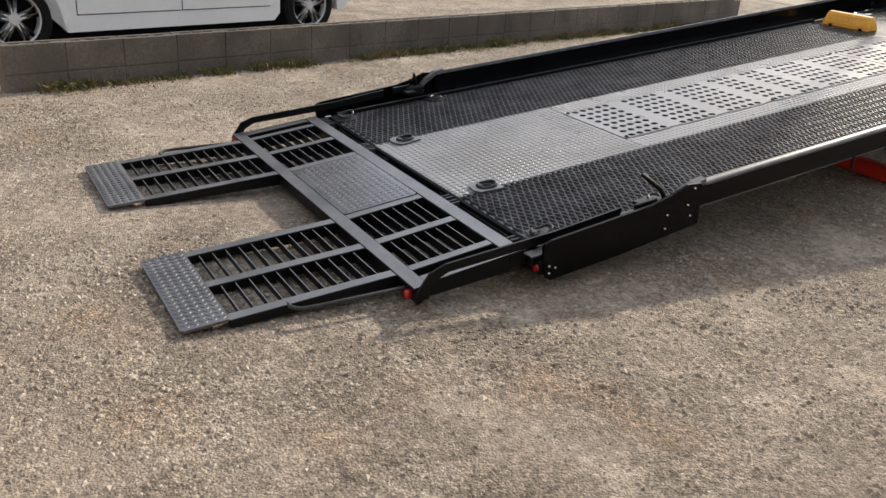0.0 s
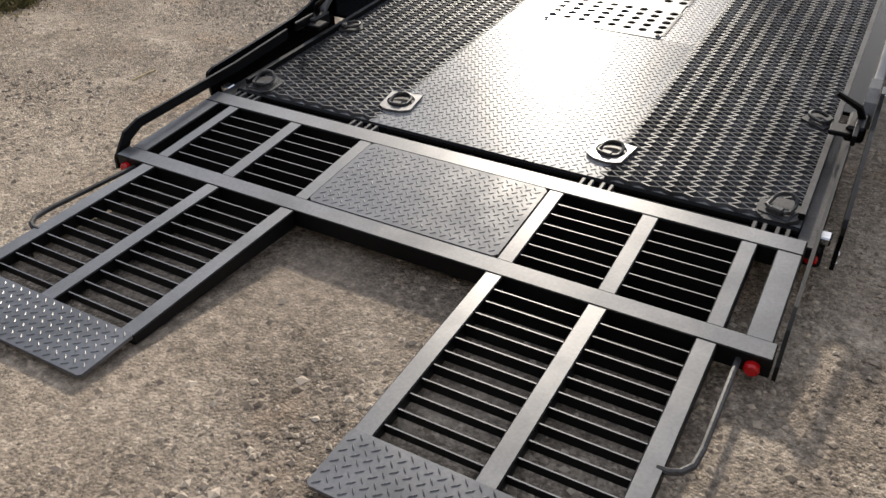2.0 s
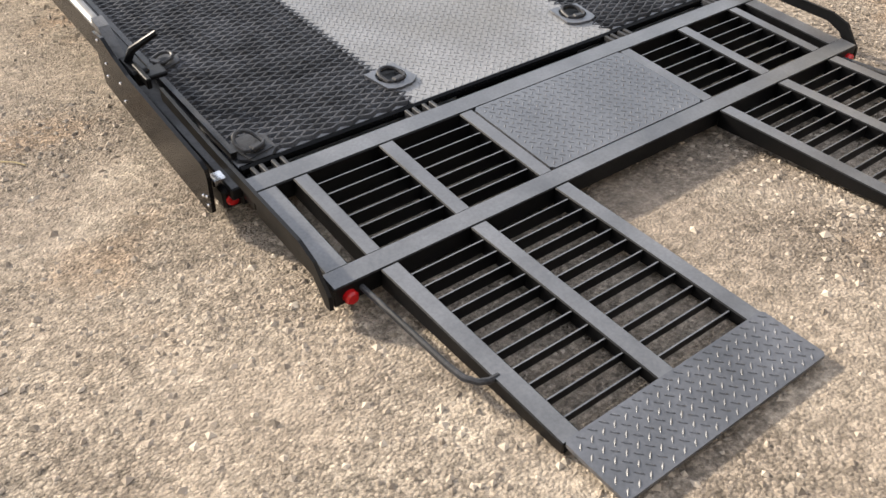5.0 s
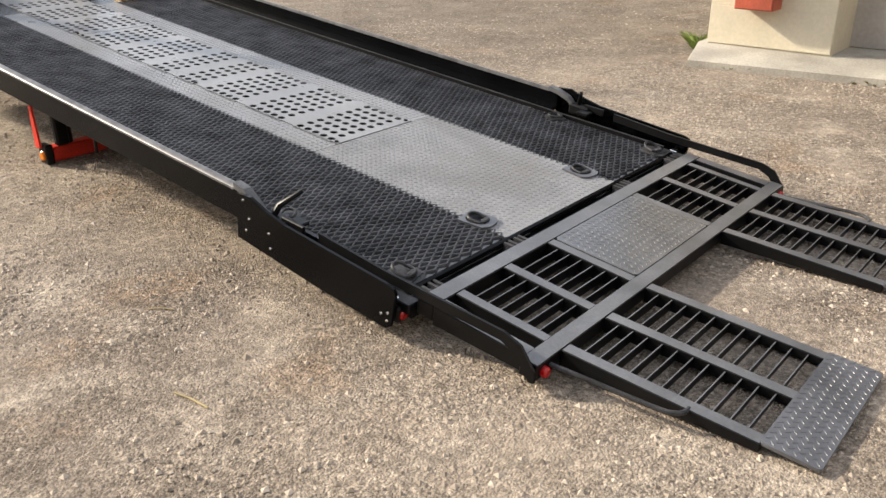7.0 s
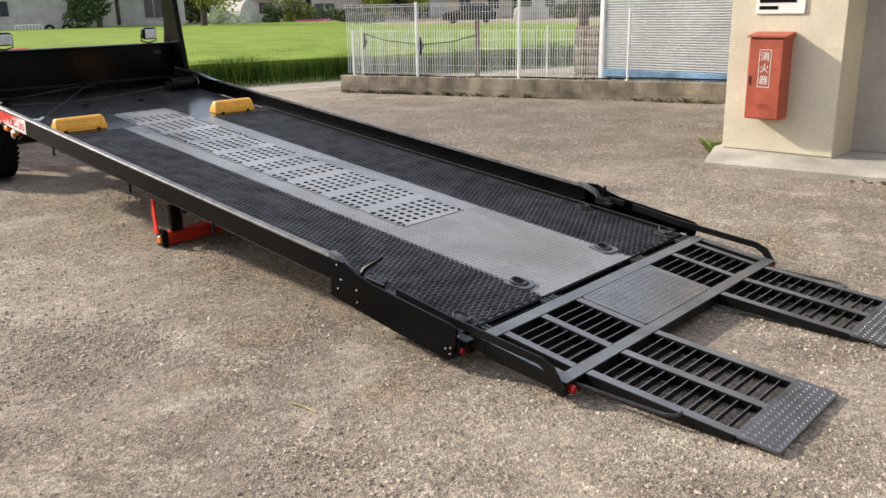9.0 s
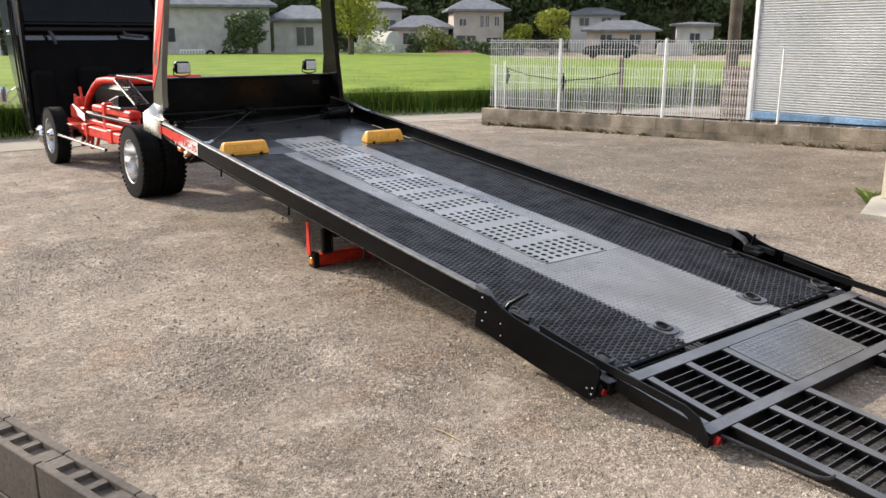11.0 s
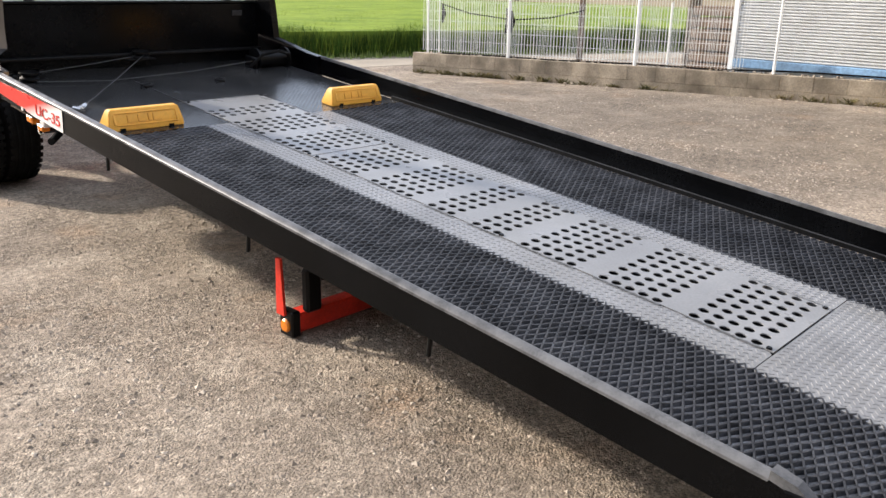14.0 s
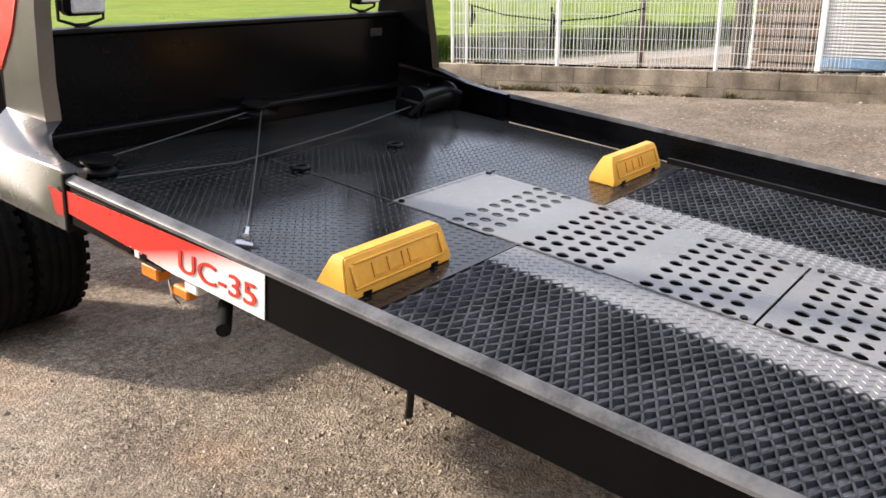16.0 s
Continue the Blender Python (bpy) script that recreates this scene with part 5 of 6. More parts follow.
for i, ch in enumerate("\u6d88\u706b\u5668"):
    txt = bpy.data.curves.new("character", "FONT")
    txt.body, txt.size, txt.extrude, txt.align_x = ch, 0.085, 0.001, "CENTER"
    tmp = bpy.data.objects.new("character", txt)
    scene.collection.objects.link(tmp)
    bpy.context.view_layer.update()
    tme = bpy.data.meshes.new_from_object(tmp.evaluated_get(bpy.context.evaluated_depsgraph_get()))
    bpy.data.objects.remove(tmp)
    tme.materials.append(WHITEP)
    tme.transform(Matrix.Translation((4.0770, 0.91, 0.985 - 0.105 * i)) @ Matrix(((0, 0, -1, 0), (-1, 0, 0, 0), (0, 1, 0, 0), (0, 0, 0, 1))))
    ob = new("character", tme)
    ob.parent, ob.matrix_parent_inverse = door, parent_world(door).inverted()
ext.location.y -= 0.05
board = thing("notice_board", (4.2800, 0.84, 1.42), "white notice board with printed lines above the red box", "notice board")
bm = nb(); box(bm, 4.2700, 4.2870, 0.62, 1.06, 1.38, 2.0, None, 0.004)
part("panel", bm, WHITEP, board)
bm = nb()
for i, (a, b) in enumerate(((0.86, 1.03), (0.70, 1.03), (0.82, 1.03), (0.66, 1.02), (0.72, 1.03))):
    box(bm, 4.2660, 4.2695, a, b, 1.42 + 0.06 * i, 1.45 + 0.06 * i)
part("printed_bars", bm, DARK, board)


# ---- parked white car behind the west wall ----
ALLOY = mat("silver_alloy_paint", (0.55, 0.55, 0.54), 0.4, metal=0.2, vary=0.06, scale=9, fine=90)


def white_car():
    ax = Vector((-0.255, 0.967, 0)).normalized()
    M = Matrix.Translation((-3.77, -1.29, 0)) @ Matrix.Rotation(math.atan2(ax.y, ax.x), 4, "Z")
    car = new("white_car", None)
    car.matrix_basis = M
    bpy.context.view_layer.update()
    tagged(car, "white hatchback with alloy wheels parked behind the block wall", "car")

    def own(name, bm, material, label="", parent=None, smooth=True):
        bmesh.ops.transform(bm, matrix=M, verts=bm.verts)
        ob = link(name, bm, material, smooth)
        ob.parent = parent or car
        ob.matrix_parent_inverse = M.inverted() if not parent else parent_world(parent).inverted()
        return tagged(ob, label)
    # side outline (along, height), nose at -0.62; two wheel arches
    low = 0.17
    def arch(cx, r=0.35):
        return [(cx + r * math.cos(a), 0.29 + r * math.sin(a)) for a in np.linspace(math.pi * 1.05, -0.05 * math.pi, 12)]
    side = [(-0.60, low)] + arch(0.0) + [(0.39, low), (2.33, low)] + arch(2.74) + [(3.2, 0.26), (3.3, 0.5), (3.31, 0.85), (3.17, 1.0)]
    top = [(2.9, 1.02), (0.55, 0.98), (-0.30, 0.86), (-0.66, 0.70), (-0.70, 0.42)]
    bm = nb()
    prism(bm, side + top, "y", 0.02, 1.50)
    bmesh.ops.triangulate(bm, faces=[f for f in bm.faces if len(f.verts) > 4])
    own("body", bm, CARWHITE, smooth=False)
    bm = nb()
    cab = [(0.60, 0.985), (1.15, 1.42), (2.55, 1.45), (2.95, 1.03)]
    va = [bm.verts.new((a, 0.05, z)) for a, z in (cab[0], cab[3])] + [bm.verts.new((a, 0.17, z)) for a, z in (cab[2], cab[1])]
    vb = [bm.verts.new((a, 1.47, z)) for a, z in (cab[0], cab[3])] + [bm.verts.new((a, 1.35, z)) for a, z in (cab[2], cab[1])]
    bm.faces.new(va); bm.faces.new(vb[::-1])
    for k in range(4):
        bm.faces.new((va[k], vb[k], vb[(k + 1) % 4], va[(k + 1) % 4]))
    own("greenhouse", bm, WINDOW, smooth=False)
    bm = nb(); prism(bm, [(1.12, 1.421), (2.57, 1.451), (2.5, 1.49), (1.25, 1.47)], "y", 0.16, 1.36)
    own("roof", bm, CARWHITE, smooth=False)
    bm = nb()
    for x0 in (0.47, 1.38):
        for a, b, c, d in ((x0, x0 + 0.006, 0.30, 0.97), (x0, x0 + 0.9, 0.30, 0.306)):
            box(bm, a, b, 0.016, 0.021, c, d)
    own("door_gap", bm, DARK, smooth=False)
    bm = nb(); box(bm, -0.2, 2.75, 0.1, 1.45, 0.10, 0.30)
    own("underbody", bm, DARK, smooth=False)
    for cx in (0.0, 2.74):
        for y, f in ((0.10, -1), (1.40, 1)):
            W = Matrix.Translation((cx, y, 0.29)) @ Matrix.Rotation(f * math.pi / 2, 4, "Z")
            bm = nb()
            lathe(bm, [(0.195, -0.09), (0.26, -0.09), (0.285, -0.07), (0.29, -0.04), (0.29, 0.04), (0.285, 0.07), (0.26, 0.09), (0.195, 0.09)], 32, W)
            w = own("wheel", bm, RUBBER, "alloy wheel with a black tyre")
            bm = nb()
            lathe(bm, [(0.197, 0.085), (0.185, 0.08), (0.18, 0.03), (0.19, 0.0)], 32, W)
            for k in range(5):
                a = 2 * math.pi * k / 5 + 0.3
                for o in (-0.16, 0.16):
                    prism(bm, [(0.03 * math.cos(a + 2.2), 0.03 * math.sin(a + 2.2)), (0.185 * math.cos(a + o - 0.09), 0.185 * math.sin(a + o - 0.09)), (0.185 * math.cos(a + o + 0.09), 0.185 * math.sin(a + o + 0.09)), (0.03 * math.cos(a - 2.2), 0.03 * math.sin(a - 2.2))], "x", 0.05, 0.075, W)
            lathe(bm, [(0.0, 0.085), (0.04, 0.083), (0.05, 0.07), (0.05, 0.03)], 14, W)
            own("rim", bm, ALLOY, parent=w)
            bm = nb(); lathe(bm, [(0.0, 0.01), (0.19, 0.01)], 20, W)
            own("brake_disc", bm, DARK, parent=w)


white_car()

# ---- road, field, houses and trees beyond ----
bm = nb(); prism(bm, [(-60, 11.5), (5.4, 10.95), (8.2, 10.45), (14, 8.0), (30, 2.6), (30, 4.0), (14.2, 9.3), (10.6, 10.8), (7.5, 12.0), (-60, 12.9)], "z", -0.05, 0.006)
solid("farm_road", bm, ROAD, "pale narrow farm road between yard and field", "road", kind="structure")


def blades(name, count, x0, x1, y0, y1, h0, h1, material, label, seed, width=0.02, base=0.0, kind="stuff", clump=0.0):
    rng = np.random.default_rng(seed)
    x = rng.uniform(x0, x1, count)
    y = y0 + (y1 - y0) * rng.random(count) ** 2.2
    a, h = rng.uniform(0, math.pi, count), rng.uniform(h0, h1, count)
    dx, dy = np.cos(a) * width, np.sin(a) * width
    lx, ly = rng.normal(0, 0.25, count) * h, rng.normal(0, 0.25, count) * h
    z = np.full(count, base)
    v = np.stack([np.stack([x - dx, y - dy, z], -1), np.stack([x + dx, y + dy, z], -1), np.stack([x + lx, y + ly, z + h], -1)], 1).reshape(-1, 3)
    return tagged(raw(name, v, np.arange(3 * count).reshape(-1, 3), material), label, "grass", kind=kind)


bm = nb(); prism(bm, [(-90, 13.9), (6.0, 13.0), (10.7, 11.2), (14.0, 10.0), (20, 8.0), (34, 4.0), (32.7, 23.5), (31, 28.4), (31, 34), (35, 42), (41, 50), (30, 57), (-90, 68)], "z", -0.1, 0.46)
solid("crop_field", bm, GRASS, "flat yellow-green field of young grain", "field", kind="structure")
bm = nb(); prism(bm, [(34.2, 3.4), (120, -20), (125, 60), (70, 66), (42, 50.5), (35.6, 42), (31.6, 34), (31.6, 28.4), (33.3, 23.5)], "z", -0.1, 0.05)
solid("dry_field", bm, DRYLAND, "dry brown stubble field beyond the green crop", "field", kind="structure")


def crop_edge(name, count, depth, h0, h1, material, label, seed, width):
    """Blades along the curved near edge of the crop."""
    rng = np.random.default_rng(seed)
    ex, ey = [-30, 6.0, 10.7, 14.0, 20, 34], [13.35, 12.9, 11.1, 9.9, 7.9, 3.9]
    x = rng.uniform(-25, 33, count)
    y = np.interp(x, ex, ey) + depth * rng.random(count) ** 1.8
    a, h = rng.uniform(0, math.pi, count), rng.uniform(h0, h1, count) * (0.85 + 0.15 * np.sin(x * 1.7) * np.sin(y * 2.3))
    dx, dy = np.cos(a) * width, np.sin(a) * width
    lx, ly = rng.normal(0, 0.16, count) * h, rng.normal(0, 0.16, count) * h
    z = np.zeros(count)
    v = np.stack([np.stack([x - dx, y - dy, z], -1), np.stack([x + dx, y + dy, z], -1), np.stack([x + lx, y + ly, z + h], -1)], 1).reshape(-1, 3)
    return tagged(raw(name, v, np.arange(3 * count).reshape(-1, 3), material), label, "grass", kind="stuff")


crop_edge("crop_stalks", 130000, 1.5, 0.40, 0.62, GRASS_SHADE, "stalks at the edge of the crop, their shade put into a darker green", 11, 0.010)
crop_edge("crop_tips", 130000, 14.0, 0.46, 0.60, GRASS, "pale green tips of the young grain", 14, 0.012)
crop_edge("verge_grass", 9000, -0.5, 0.03, 0.16, WEED, "low weeds along the field edge", 12, 0.012)


def house(name, x, y, w, d, h, roof_h, wall_m, label, wins, yaw=0.0, floors=1):
    M = Matrix.Translation((x, y, 0.1)) @ Matrix.Rotation(radians(yaw), 4, "Z")
    root = new(name, None)
    root.matrix_basis = M
    bpy.context.view_layer.update()
    tagged(root, label, "house", "far houses")
    def own(nm, bm, material, parent=None):
        bmesh.ops.transform(bm, matrix=M, verts=bm.verts)
        ob = link(nm, bm, material)
        ob.parent = parent or root
        ob.matrix_parent_inverse = M.inverted() if not parent else parent_world(parent).inverted()
        return ob
    bm = nb(); box(bm, -w / 2, w / 2, 0, d, 0, h)
    own("wall", bm, wall_m)
    bm = nb()
    e = 0.6
    lo = [bm.verts.new(p) for p in ((-w / 2 - e, -e, h), (w / 2 + e, -e, h), (w / 2 + e, d + e, h), (-w / 2 - e, d + e, h))]
    lo2 = [bm.verts.new((v.co.x, v.co.y, h + 0.18)) for v in lo]
    r0, r1 = bm.verts.new((-w / 2 + min(d, w) * 0.32, d / 2, h + roof_h)), bm.verts.new((w / 2 - min(d, w) * 0.32, d / 2, h + roof_h))
    bm.faces.new(lo)
    for k in range(4):
        bm.faces.new((lo[k], lo[(k + 1) % 4], lo2[(k + 1) % 4], lo2[k]))
    bm.faces.new((lo2[0], lo2[1], r1, r0)); bm.faces.new((lo2[2], lo2[3], r0, r1))
    bm.faces.new((lo2[1], lo2[2], r1)); bm.faces.new((lo2[3], lo2[0], r0))
    own("roof", bm, ROOF)
    for wx, wz, ww, wh in wins:
        bm = nb(); box(bm, wx - ww / 2 - 0.08, wx + ww / 2 + 0.08, -0.06, -0.005, wz - 0.08, wz + wh + 0.08)
        f = own("window", bm, GREYWALL)
        bm = nb(); box(bm, wx - ww / 2, wx + ww / 2, -0.075, -0.061, wz, wz + wh)
        own("pane", bm, WINDOW, f)
        bm = nb(); box(bm, wx - 0.03, wx + 0.03, -0.085, -0.076, wz, wz + wh)
        own("mullion", bm, GREYWALL, f)
    return root


YAW = -33
house("house", 21.0, 59.5, 12.0, 8, 3.7, 2.2, GREYWALL, "grey single-storey farmhouse with a dark tiled roof", ((-1.5, 1.2, 1.2, 1.0), (3.5, 1.4, 1.2, 1.4)), -24)
house("house", 29.6, 57.5, 4.6, 6, 2.75, 1.3, PLASTER, "white house with a grey tiled roof", ((0.1, 0.9, 1.3, 1.4),), -28)
house("house", 44.6, 69.0, 4.4, 6, 4.2, 0.9, PLASTER, "two-storey pale house behind the field", ((-1.0, 2.3, 1.2, 0.9), (1.0, 2.3, 1.2, 0.9)), YAW)
house("house", 45.0, 62.5, 5.0, 6, 2.3, 1.3, BEIGE, "low brown-walled house with a dark roof", ((-1.2, 0.9, 1.2, 1.0), (1.2, 0.9, 1.2, 1.0)), YAW)
house("house", 49.0, 59.0, 4.7, 5, 3.9, 1.3, BEIGE, "two-storey beige house with a hipped roof", ((0.3, 2.5, 0.28, 1.0), (0.8, 2.5, 0.28, 1.0), (1.7, 2.6, 0.4, 0.8), (-1.5, 2.6, 0.6, 0.6), (-1.2, 0.7, 1.8, 1.0), (1.3, 0.7, 1.1, 0.8)), YAW)
house("house", 68.0, 61.5, 5.2, 6, 3.9, 0.9, PLASTER, "pale two-storey house by the woods", ((-1.2, 2.8, 1.0, 0.8), (1.2, 2.8, 1.0, 0.8)), -45)
house("house", 62.2, 53.0, 6.6, 6, 2.1, 1.1, BEIGE, "low farmhouse with a wide grey roof", ((-1.4, 0.9, 1.1, 0.9), (1.4, 0.9, 1.1, 0.9)), -48)
house("house", 66.5, 47.5, 3.4, 4, 2.6, 0.4, PLASTER, "small white shed beyond the field", ((0, 1.0, 0.9, 0.9),), -52)
house("house", 3.5, 66.0, 12, 8, 3.0, 2.0, PLASTER, "pale farm building beyond the field", ((-3, 1.0, 1.6, 1.2), (2, 1.0, 1.6, 1.2)), -8)


def foliage(verts, faces, rng, centre, radii, count, size):
    d = rng.normal(size=(count, 3))
    d /= np.linalg.norm(d, axis=1)[:, None]
    r = rng.uniform(0.55, 1.05, count) ** 0.6
    p = np.array(centre) + d * r[:, None] * np.array(radii)
    for q in p:
        n = len(verts)
        a, b = rng.normal(size=3), rng.normal(size=3)
        a /= np.linalg.norm(a)
        b -= a * (a @ b)
        b /= np.linalg.norm(b)
        s = size * rng.uniform(0.6, 1.3)
        verts += [tuple(q + a * s), tuple(q + b * s * 0.6), tuple(q - a * s), tuple(q - b * s * 0.6)]
        faces.append((n, n + 1, n + 2, n + 3))


def tree(x, y, h, w, material, label, seed, name="tree", trunk=0.25, count=1400, leaf=0.28, low=0.38):
    rng = np.random.default_rng(seed)
    root = new(name, None)
    root.location = (x, y, 0.1)
    bpy.context.view_layer.update()
    tagged(root, label, "tree" if name == "tree" else "shrub", "trees beyond the field")
    bm = nb()
    th = h * 0.45
    tube(bm, [(x, y, 0.0), (x + 0.1, y, th * 0.5), (x, y + 0.1, th), (x, y, h * 0.8)], [trunk, trunk * 0.8, trunk * 0.55, trunk * 0.15], 8)
    for k in range(6):
        a = rng.uniform(0, 6.28)
        z = h * rng.uniform(0.3, 0.6)
        tube(bm, [(x, y, z), (x + math.cos(a) * w * 0.25, y + math.sin(a) * w * 0.25, z + h * 0.12), (x + math.cos(a) * w * 0.42, y + math.sin(a) * w * 0.42, z + h * 0.2)], [trunk * 0.4, trunk * 0.25, trunk * 0.1], 6)
    part("trunk", bm, BARK, root, smooth=True)
    verts, faces = [], []
    for k in range(9):
        c = (x + rng.normal() * w * 0.22, y + rng.normal() * w * 0.22, 0.1 + h * rng.uniform(low, 0.86))
        s = rng.uniform(0.24, 0.40)
        foliage(verts, faces, rng, c, (w * s, w * s, h * s * 0.62), count // 9, leaf)
    ob = raw("crown", verts, faces, material)
    ob.parent, ob.matrix_parent_inverse = root, Matrix.Translation((-x, -y, -0.1))
    return root


tree(24.2, 55.2, 3.4, 3.3, LEAF, "loose dark evergreen beside the farmhouse", 1, leaf=0.11, count=3800, low=0.2)
tree(30.9, 50.3, 1.9, 2.0, BLOSSOM, "white flowering shrub by the greenhouse", 7, name="shrub", trunk=0.06, leaf=0.07, count=1800, low=0.2)
tree(28.2, 48.5, 5.6, 3.4, LEAF_Y, "yellow-green young tree at the field edge", 2, leaf=0.11, count=4200)
tree(51.7, 56.0, 2.9, 2.3, LEAF_Y, "bright yellow-green tree by the beige house", 3, leaf=0.12, count=3600, low=0.12)
tree(53.9, 54.2, 4.0, 2.7, LEAF_Y, "bright yellow-green tree by the beige house", 4, leaf=0.12, count=3600, low=0.12)
tree(38.6, 52.0, 2.5, 2.3, LEAF_MIX, "green and yellow garden tree by the hedge", 5, leaf=0.10, count=3000, low=0.12)
tree(36.0, 51.6, 1.7, 1.6, LEAF, "dark rounded garden shrub by the greenhouse", 6, leaf=0.09, count=2000, low=0.12)
for i, (x, y, h, w) in enumerate(((-40, 92, 10, 13), (-26, 94, 10, 13), (-12, 95, 10, 13), (2, 96, 11, 14), (16, 94, 11, 13), (30, 92, 11, 14), (42, 88, 11, 14), (52, 84, 12, 14), (61, 80, 12, 14), (69, 75, 13, 14), (77, 70, 13, 14), (84, 63, 13, 14), (90, 55, 13, 14), (95, 46, 13, 14), (99, 36, 13, 14), (102, 26, 13, 14), (104, 15, 13, 14), (62, 92, 16, 16), (84, 80, 16, 16), (97, 64, 16, 16))):
    tree(x, y, h, w, LEAF, "tall dark woodland tree beyond the houses", 20 + i, trunk=0.4, count=5200, leaf=0.36)


def hedge(name, x0, x1, y, h, d, material, label, seed, step=1.0, leaf=0.16, slope=0.0, count=160):
    rng = np.random.default_rng(seed)
    verts, faces = [], []
    n = int((x1 - x0) / step) + 1
    for i in range(n):
        foliage(verts, faces, rng, (x0 + (x1 - x0) * (i + 0.5) / n, y + slope * (i + 0.5) / n, 0.1 + h * 0.5), (0.8 * step, d / 2, h * rng.uniform(0.42, 0.7)), count, leaf)
    return tagged(raw(name, verts, faces, material), label, "hedge", kind="stuff")


hedge("hedge", 40.5, 50.0, 55.0, 1.3, 1.6, LEAF, "dark clipped hedge along the far field edge", 61)
hedge("hedge", 62, 90, 44, 1.2, 1.6, LEAF, "dark clipped hedge along the far field edge", 62)
hedge("wood_edge", -60, 40, 100.0, 6.0, 6.0, LEAF, "dense dark undergrowth along the woods", 64, 3.0, 0.36, 0.0, 420)
hedge("wood_edge", 40, 92, 98.0, 7.0, 6.0, LEAF, "dense dark undergrowth along the woods", 65, 2.6, 0.36, -26.0, 520)
hedge("wood_edge", 92, 112, 72.0, 7.0, 6.0, LEAF, "dense dark undergrowth along the woods", 66, 0.9, 0.36, -72.0, 420)
hedge("hedge", -40, 14, 66.5, 1.3, 1.6, LEAF, "dark clipped hedge along the far field edge", 63)
bm = nb()
prism(bm, [(34.5 + 1.0 * math.cos(a), 0.1 + 2.0 * math.sin(a)) for a in np.linspace(0, math.pi, 14)], "y", 52.2, 56.0)
solid("plastic_greenhouse", bm, PLASTER, "small white plastic-covered greenhouse tunnel", "greenhouse", smooth=True)
FLOWER = mat("pink_flowers", (0.62, 0.10, 0.24), 0.8, vary=0.35, scale=3, fine=12)
bm = nb(); box(bm, -1.5, 1.5, -0.4, 0.4, 0.0, 0.5, Matrix.Translation((39.3, 50.6, 0.1)) @ Matrix.Rotation(radians(-38), 4, "Z"), 0.15)
solid("flower_bed", bm, FLOWER, "strip of bright pink flowers at the field edge", "flowers")
bm = nb(); tube(bm, [(10.65, 7.1, 0.0), (10.65, 7.1, 8.0)], 0.115, 12)
solid("utility_pole", bm, BARK, "dark weathered utility pole beside the shed", "pole", smooth=True)
timber = thing("timber_stack", (9.95, 6.2, 0.1), "stack of old brown timber behind the fence", "timber stack")
for i in range(6):
    bm = nb(); box(bm, 9.6 + 0.02 * (i % 2), 10.3, 5.75 + 0.03 * (i % 3), 6.6, 0.10 + i * 0.17, 0.24 + i * 0.17, None, 0.01)
    part("plank", bm, WOOD, timber)


# ---- weeds, litter and rubble along the walls ----
def tufts(name, line, count, spread, h0, h1, material, label, seed, width=0.004, z=0.0, clumps=30):
    """Thin blades in clumps along a line on the ground."""
    rng = np.random.default_rng(seed)
    (ax, ay), (bx, by) = line
    k = np.sort(rng.random(clumps))
    pick = rng.integers(0, clumps, count)
    f = np.clip(k[pick] + rng.normal(0, 0.006, count), 0, 1)
    nx, ny = -(by - ay), bx - ax
    ln = math.hypot(nx, ny)
    off = np.abs(rng.normal(0, spread, count))
    x, y = ax + (bx - ax) * f + nx / ln * off, ay + (by - ay) * f + ny / ln * off
    size = rng.uniform(0.4, 1.0, clumps)[pick]
    h = (h0 + (h1 - h0) * rng.random(count)) * size
    a = rng.uniform(0, math.pi, count)
    dx, dy = np.cos(a) * width, np.sin(a) * width
    lx, ly = rng.normal(0, 0.6, count) * h, rng.normal(0, 0.6, count) * h
    zz = np.full(count, z)
    v = np.stack([np.stack([x - dx, y - dy, zz], -1), np.stack([x + dx, y + dy, zz], -1), np.stack([x + lx * 0.4 + dx * 0.8, y + ly * 0.4 + dy * 0.8, zz + h * 0.6], -1), np.stack([x + lx, y + ly, zz + h * 0.9], -1)], 1).reshape(-1, 3)
    return tagged(raw(name, v, np.arange(4 * count).reshape(-1, 4), material), label, "weeds", kind="stuff")


MOSS = mat("moss_and_weeds", (0.085, 0.083, 0.030), 0.85, vary=0.3, scale=8, fine=40, color2=(0.20, 0.15, 0.06))
tufts("wall_weeds", ((-4.90, 8.0), (-2.634, -1.50)), 9000, 0.045, 0.02, 0.10, MOSS, "low mossy weeds along the foot of the wall", 71, 0.004, clumps=60)
tufts("wall_litter", ((-4.90, 8.0), (-2.634, -1.50)), 3000, 0.09, 0.006, 0.03, DRY, "dry leaf litter along the foot of the wall", 72, 0.006, clumps=45)
tufts("fence_weeds", ((6.64, 9.7), (8.92, 2.0)), 3600, 0.06, 0.02, 0.11, MOSS, "scrappy weeds along the foot of the fence wall", 73, 0.006, clumps=34)
tufts("step_weeds", ((4.72, 1.48), (4.46, 1.48)), 420, 0.04, 0.07, 0.22, WEED, "leafy green weeds beside the concrete step", 74, 0.006, clumps=7)
tufts("step_grass", ((3.80, 1.15), (3.99, -0.6)), 900, 0.025, 0.01, 0.05, MOSS, "thin weeds along the edge of the step", 75, 0.004, clumps=18)


